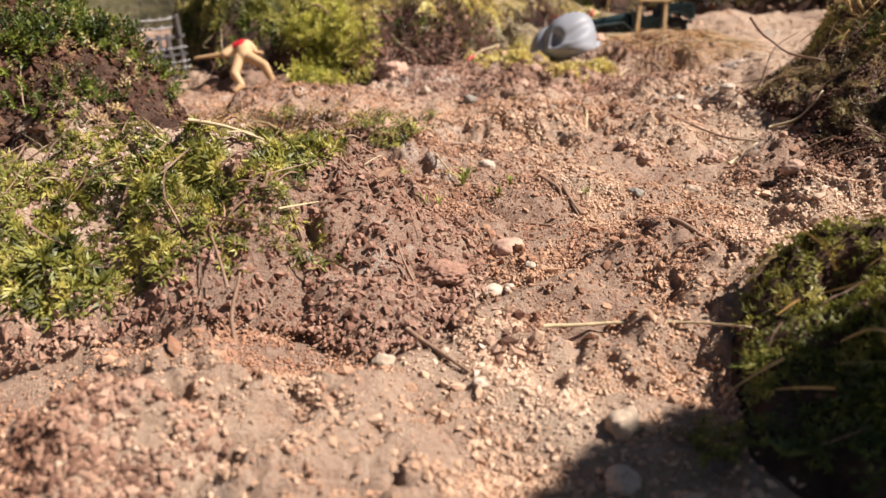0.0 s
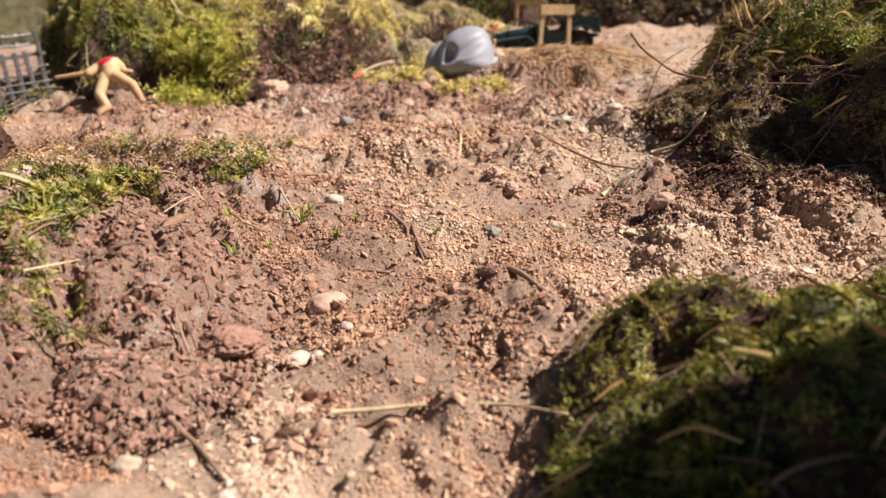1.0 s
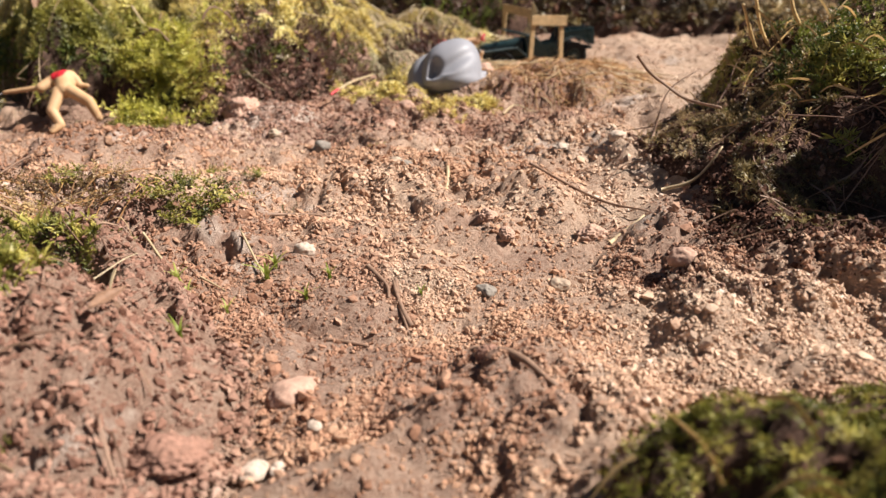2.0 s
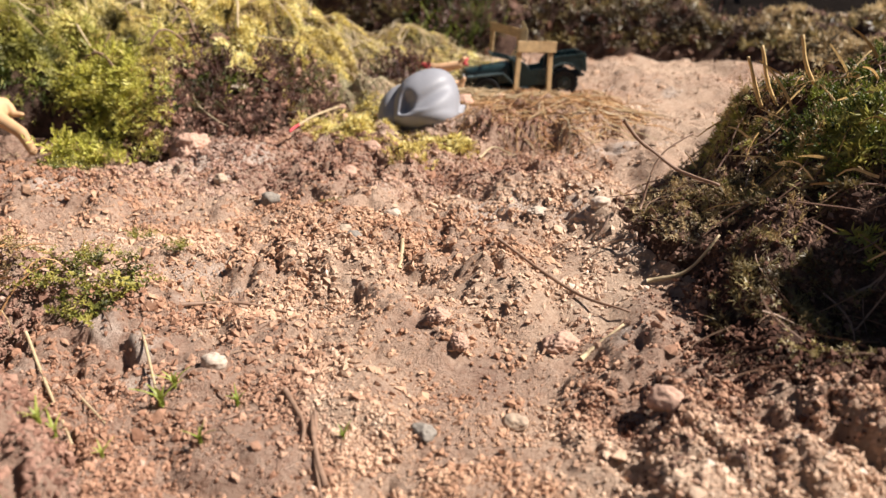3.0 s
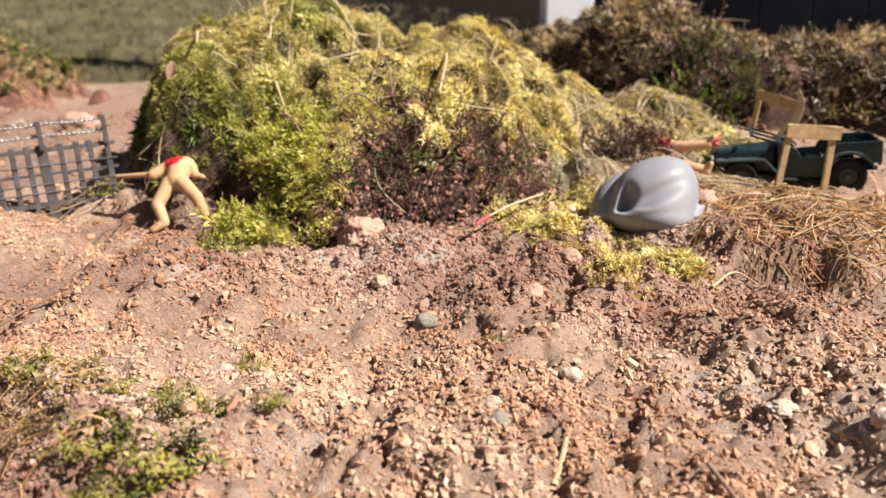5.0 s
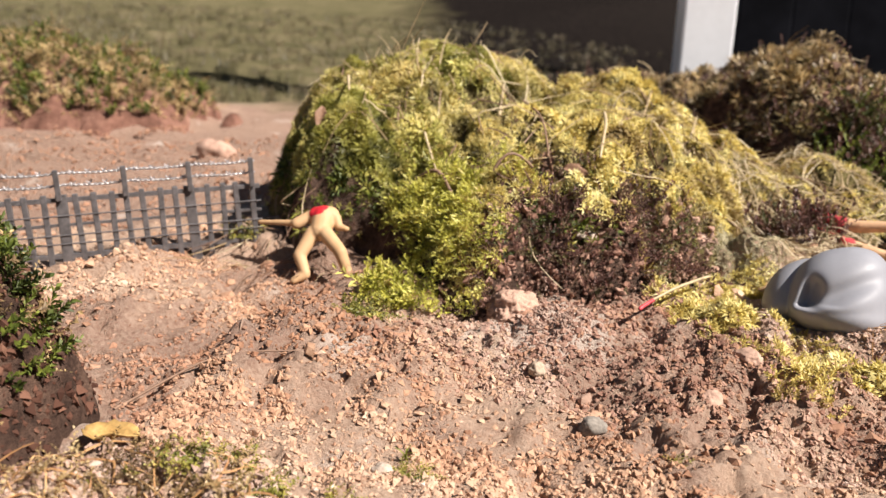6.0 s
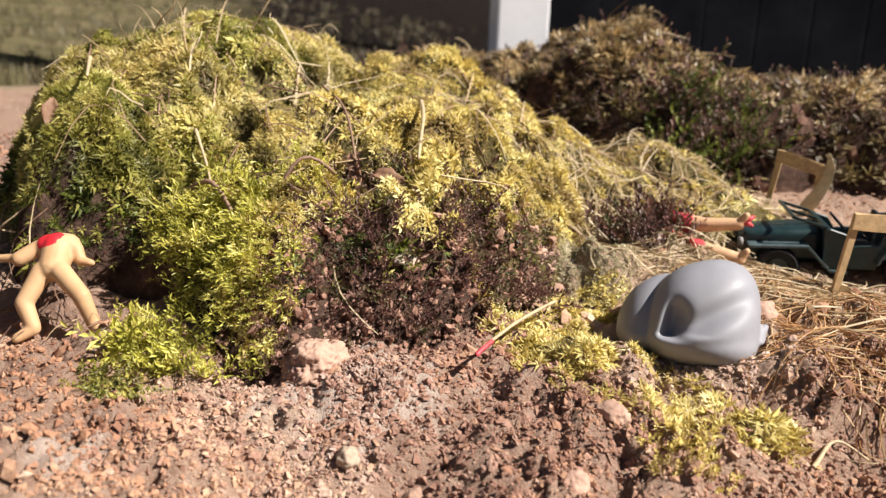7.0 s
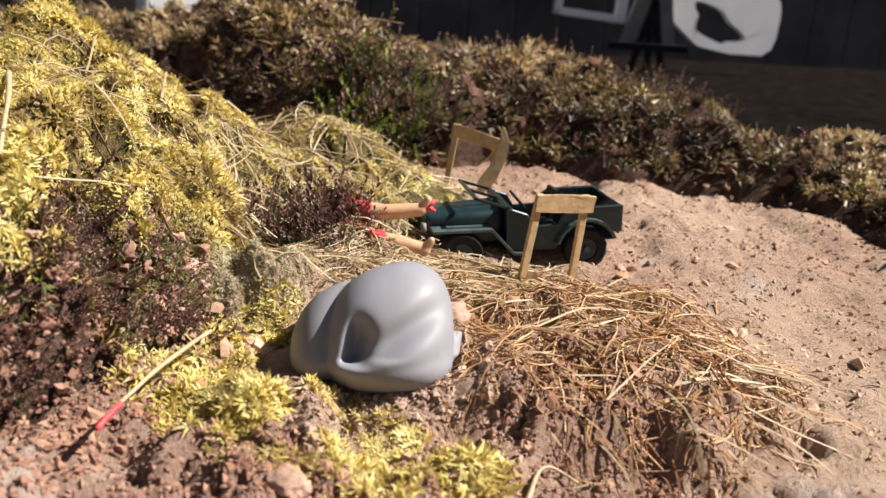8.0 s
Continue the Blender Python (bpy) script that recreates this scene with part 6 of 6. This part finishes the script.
        bmesh.ops.create_cone(bm, cap_ends=True, segments=16, radius1=0.0021, radius2=0.0024, depth=0.0020, matrix=pose(0.0868, s * 0.0098, 0.0195, 0, 90, 0))
        part("headlight", bm, GREY_BOARD, car, "", True)
    # the windscreen frame is folded forward over the bonnet
    fold = Matrix.Translation((0.0510, 0, 0.0285)) @ Matrix.Rotation(radians(72), 4, "Y")
    bm = bmesh.new()
    for y0, y1, z0, z1 in ((-0.0185, 0.0185, 0, 0.0016), (-0.0185, 0.0185, 0.0144, 0.0160), (-0.0185, -0.0169, 0, 0.016), (0.0169, 0.0185, 0, 0.016), (-0.0007, 0.0007, 0, 0.016)):
        box(bm, -0.0006, 0.0006, y0, y1, z0, z1, 0.0002, fold)
    part("windscreen_frame", bm, JEEP_PAINT, car)
    for s in (-1, 1):
        bm = bmesh.new()
        box(bm, 0.0270, 0.0360, s * 0.0090 - 0.0055, s * 0.0090 + 0.0055, 0.0135, 0.0185, 0.0010)
        box(bm, -0.0010, 0.0010, s * 0.0090 - 0.0055, s * 0.0090 + 0.0055, 0, 0.0130, 0.0006, Matrix.Translation((0.0262, 0, 0.0180)) @ Matrix.Rotation(radians(-12), 4, "Y"))
        part("seat", bm, RUBBER, car)
    bm = bmesh.new()
    ring = [(0.0050 * math.cos(a), 0.0050 * math.sin(a), 0) for a in np.linspace(0, 2 * math.pi, 20)]
    v, f = tube_arrays(ring, 0.0005, 6)
    wheel_ring = solid("steering_wheel", v, f, RUBBER, None, True)
    wheel_ring.parent = car
    wheel_ring.matrix_basis = pose(0.0450, 0.0090, 0.0300, 0, -50, 0)
    bm.free()

    def wheel(x, y, name="wheel"):
        s = 1 if y > 0 else -1
        bm = bmesh.new()
        prof = [(0.0052, -0.0030), (0.0085, -0.0034), (0.0095, -0.0024), (0.0095, 0.0024), (0.0085, 0.0034), (0.0052, 0.0030)]
        rings = []
        for k in range(28):
            a = 2 * math.pi * k / 28
            rings.append([bm.verts.new(((r + (0.0004 if k % 2 and r > 0.009 else 0)) * math.cos(a), w, (r + (0.0004 if k % 2 and r > 0.009 else 0)) * math.sin(a))) for r, w in prof])
        for a, b in zip(rings, rings[1:] + rings[:1]):
            for k in range(len(prof)):
                n = (k + 1) % len(prof)
                bm.faces.new((a[k], a[n], b[n], b[k]))
        tyre = part("wheel", bm, RUBBER, car, "black rubber wheel")
        tyre.matrix_basis = pose(x, y, 0.0095)
        bm = bmesh.new()
        bmesh.ops.create_cone(bm, cap_ends=True, segments=24, radius1=0.0053, radius2=0.0048, depth=0.0040, matrix=pose(0, s * 0.0006, 0, -90 * s, 0, 0))
        part("rim", bm, JEEP_PAINT, tyre)
        bm = bmesh.new()
        bmesh.ops.create_cone(bm, cap_ends=True, segments=12, radius1=0.0018, radius2=0.0014, depth=0.0018, matrix=pose(0, s * 0.0032, 0, -90 * s, 0, 0))
        part("hub", bm, JEEP_EDGE, tyre)

    for x in (0.0165, 0.0715):
        for y in (-0.0180, 0.0180):
            wheel(x, y)
    for x in (0.0165, 0.0715):
        bm = bmesh.new()
        bmesh.ops.create_cone(bm, cap_ends=True, segments=10, radius1=0.0011, radius2=0.0011, depth=0.034, matrix=pose(x, 0, 0.0095, 90, 0, 0))
        part("axle", bm, RUBBER, car)
    car.matrix_world = pose(0.2150, 0.7100, 0.0350, 0, 3.5, 176)


jeep()

# ---- little card frames by the jeep ----
def card_frame(flap):
    f = tagged(new("card_frame"), "little standing frame of raw brown card" if not flap else "little card frame with a torn pale flap hanging from it", "card frame", "card frames")
    for x in (0.0, 0.0245):
        bm = bmesh.new()
        box(bm, x - 0.0016, x + 0.0016, -0.0009, 0.0009, -0.006, 0.0365 - (0.16 * x if flap else 0.0), 0.0003)
        for vert in bm.verts:
            vert.co.x += 0.0010 * (1 if x == 0 else -1) * (vert.co.z / 0.031)
        part("post", bm, CARD, f)
    bm = bmesh.new()
    box(bm, -0.0012, 0.0270, -0.0020, -0.0008, 0.0295, 0.0367, 0.0003)
    for vert in bm.verts:
        if vert.co.z < 0.033 and 0.004 < vert.co.x < 0.021:
            vert.co.z += 0.0012
    bmesh.ops.subdivide_edges(bm, edges=bm.edges[:], cuts=2)
    for vert in bm.verts:
        vert.co.z += 0.0006 * noise.noise(Vector(vert.co) * 300)
        vert.co.y += 0.0003 * noise.noise(Vector(vert.co) * 200 + Vector((5, 0, 0)))
        if flap:
            vert.co.z -= 0.16 * vert.co.x
    part("rail", bm, CARD, f)
    if flap:
        bm = bmesh.new()
        rows = []
        for x, z, w in ((0.0262, 0.0395, 0.0006), (0.0285, 0.0320, 0.0024), (0.0282, 0.0240, 0.0030), (0.0255, 0.0160, 0.0038), (0.0225, 0.0090, 0.0046), (0.0205, 0.0040, 0.0030), (0.0195, 0.0015, 0.0008)):
            rows.append([bm.verts.new((x + s * w, -0.0026 - 0.0012 * math.sin(z * 160), z)) for s in (-1, 0, 1)])
        for a, b in zip(rows, rows[1:]):
            for k in range(2):
                bm.faces.new((a[k], a[k + 1], b[k + 1], b[k]))
        ob = part("flap", bm, CARD_PALE, f, "torn pale card flap")
    else:
        bm = bmesh.new()
        rows = [[bm.verts.new((x + 0.0010, -0.0014 - 0.001 * k, z)) for k, (x, z) in enumerate(r)] for r in (((0, 0.001), (0.0, 0.0062)), ((0.003, 0.0005), (0.0026, 0.0058)), ((0.006, 0.0002), (0.0052, 0.0030)), ((0.0085, 0.0), (0.0080, 0.0018)))]
        for a, b in zip(rows, rows[1:]):
            bm.faces.new((a[0], a[1], b[1], b[0]))
        ob = part("tab", bm, CARD_PALE, f, "torn pale card tab")
    m = ob.modifiers.new("thickness", "SOLIDIFY")
    m.thickness = 0.0006
    return f


card_frame(False).matrix_world = pose(0.1560, 0.6600, 0.0395, 3, 4, 14)
card_frame(True).matrix_world = pose(0.1560, 0.7850, 0.0480, -4, 5, -22) @ Matrix.Scale(0.95, 4)

# ---- toy fence with bars and barbed wire ----
def toy_fence():
    a, b = Vector((-0.1890, 0.5990, 0)), Vector((-0.3560, 0.4660, 0))
    run = b - a
    length = run.length
    fence = tagged(new("toy_fence"), "dark toy fence with barbed wire on top, standing on sand", "toy fence")
    fence.matrix_world = pose(a.x, a.y, 0.0385, 0, 2.6, math.degrees(math.atan2(run.y, run.x)))
    n = int(length / 0.0078)
    for k in range(n + 1):
        x = k * 0.0078 + 0.004
        tall = k % 4 == 0
        thick = k % 8 == 4
        bm = bmesh.new()
        w = 0.0027 if thick else 0.0014
        box(bm, -w, w, -0.0013, 0.0013, -0.008, 0.0345, 0.0005)
        bar = part("bar", bm, FENCE_DARK, fence)
        bar.matrix_basis = pose(x, 0, 0, 0, 1.5 * math.sin(k * 1.9), 0)
        if tall:
            bm = bmesh.new()
            box(bm, -0.0013, 0.0013, -0.0010, 0.0010, 0.032, 0.0475, 0.0004)
            post = part("wire_post", bm, FENCE_DARK, fence)
            post.matrix_basis = pose(x, 0.0004, 0, -4, 0, 0)
    for z, r in ((0.0318, 0.0011), (0.0190, 0.0007), (0.0030, 0.0012)):
        bm = bmesh.new()
        box(bm, 0, length, -r, r, z - r, z + r, 0.0002)
        part("rail", bm, FENCE_DARK, fence)
    for z in (0.0095, 0.0140, 0.0240):
        bm = bmesh.new()
        bmesh.ops.create_cone(bm, cap_ends=True, segments=6, radius1=0.0004, radius2=0.0004, depth=length, matrix=pose(length / 2, 0.0016, z, 0, 90, 0))
        part("rail_wire", bm, FENCE_DARK, fence)
    for z in (0.0395, 0.0455):
        pts = [(x, 0.0012 + 0.0003 * math.cos(x * 2600), z + 0.0003 * math.sin(x * 2600) - 0.0007 * math.sin(math.pi * ((x / 0.0312) % 1))) for x in np.arange(0.002, length, 0.0008)]
        v, f = tube_arrays(pts, 0.00060, 4)
        barbs = [(v, f)]
        for x in np.arange(0.008, length, 0.0075):
            for s in (-1, 1):
                barbs.append(tube_arrays([(x - 0.0012, 0.0012, z - 0.0012 * s), (x, 0.0012, z), (x + 0.0012, 0.0012, z + 0.0012 * s)], 0.0003, 4))
        v, f = join_arrays(barbs)
        wire = solid("barbed_wire", v, f, FENCE_WIRE, None, True, "bright barbed wire")
        wire.parent = fence


toy_fence()

# ---- beyond the bank: a white post, a dark board fence and white boards ----
bm = bmesh.new()
box(bm, -0.032, 0.032, -0.032, 0.032, -0.08, 0.95, 0.003)
post = part("garden_post", bm, WHITE_PAINT, None, "square white painted wooden post beyond the bank", False, "post")
post.matrix_world = pose(-0.022, 1.36, float(height(-0.022, 1.36)), 0, 0.5, 14)

garden_fence = tagged(new("garden_fence"), "low black-stained board fence across the lawn", "fence")
garden_fence.matrix_world = pose(-0.10, 2.0, float(base(0.5, 2.0)) - 0.12)
for k in range(40):
    bm = bmesh.new()
    box(bm, k * 0.10, k * 0.10 + 0.1005, 0, 0.018 + 0.005 * (k % 2), 0, 0.62 + 0.006 * math.sin(k * 2.3), 0.003)
    part("board", bm, SHED_WOOD, garden_fence)
for z in (0.12, 0.48):
    bm = bmesh.new()
    box(bm, 0.0, 4.0, 0.026, 0.056, z, z + 0.07, 0.003)
    part("rail", bm, SHED_WOOD, garden_fence)


def holed_board():
    """A flat board of uneven outline with an oval opening."""
    bm = bmesh.new()
    outer = [(-0.10, 0.06), (-0.085, 0.10), (0.0, 0.11), (0.09, 0.085), (0.115, 0.03), (0.11, -0.02), (0.10, -0.045), (0.03, -0.045), (-0.03, -0.035), (-0.075, 0.0)]
    ring = []
    n = 40
    for k in range(n):
        a = 2 * math.pi * k / n
        d = Vector((math.cos(a), math.sin(a)))
        best = 9.0
        for p, q in zip(outer, outer[1:] + outer[:1]):
            e = Vector((q[0] - p[0], q[1] - p[1]))
            den = d.x * e.y - d.y * e.x
            if abs(den) > 1e-9:
                t = (p[0] * e.y - p[1] * e.x) / den
                u = (p[0] * d.y - p[1] * d.x) / den
                if t > 0 and -1e-6 <= u <= 1 + 1e-6:
                    best = min(best, t)
        inner = Vector((0.048 * math.cos(a), 0.024 * math.sin(a))) * (1 + 0.16 * math.sin(3 * a + 0.8) + 0.10 * math.sin(5 * a))
        inner = Vector((inner.x * 0.88 + inner.y * 0.47, -inner.x * 0.47 + inner.y * 0.88))
        ring.append((bm.verts.new((d.x * best, 0, d.y * best)), bm.verts.new((inner.x, 0, inner.y))))
    order = ring
    for (a, b), (c, e) in zip(order, order[1:] + order[:1]):
        bm.faces.new((a, c, e, b))
    made = bmesh.ops.extrude_face_region(bm, geom=bm.faces[:])
    bmesh.ops.translate(bm, vec=(0, 0.012, 0), verts=[g for g in made["geom"] if isinstance(g, bmesh.types.BMVert)])
    return part("white_board", bm, WHITE_PAINT, None, "white board with an oval opening leaning behind the bank", False, "board")


holed_board().matrix_world = pose(0.812, 1.60, 0.135, -4, 0, -4)
window = tagged(new("window_frame"), "small white window frame standing behind the bank", "frame")
for x0, x1, z0, z1 in ((0, 0.115, 0, 0.012), (0, 0.115, 0.13, 0.142), (0, 0.012, 0, 0.142), (0.098, 0.115, 0, 0.142)):
    bm = bmesh.new()
    box(bm, x0, x1, 0, 0.02, z0, z1, 0.002)
    part("frame_bar", bm, WHITE_PAINT, window)
window.matrix_world = pose(0.535, 1.62, 0.135, 0, 4, -12)
trestle = tagged(new("trestle"), "grey board on a dark trestle behind the bank", "trestle")
bm = bmesh.new()
tri = [bm.verts.new(p) for p in ((0, 0, 0), (0.09, 0, 0), (0.07, 0, 0.11), (0.03, 0, 0.11))]
face = bm.faces.new(tri)
made = bmesh.ops.extrude_face_region(bm, geom=[face])
bmesh.ops.translate(bm, vec=(0, 0.008, 0), verts=[g for g in made["geom"] if isinstance(g, bmesh.types.BMVert)])
part("panel", bm, GREY_BOARD, trestle)
for x, turn in ((0.030, 14), (0.062, -12), (0.046, 0)):
    bm = bmesh.new()
    box(bm, -0.004, 0.004, -0.012, -0.001, -0.08, 0.12, 0.001)
    part("leg", bm, SHED_WOOD, trestle).matrix_basis = pose(x, 0, 0, 0, turn, 0)
bm = bmesh.new()
box(bm, -0.02, 0.11, -0.014, -0.002, -0.012, 0.0, 0.001)
part("cross_bar", bm, SHED_WOOD, trestle)
trestle.matrix_world = pose(0.645, 1.60, 0.100, 0, 0, -8)
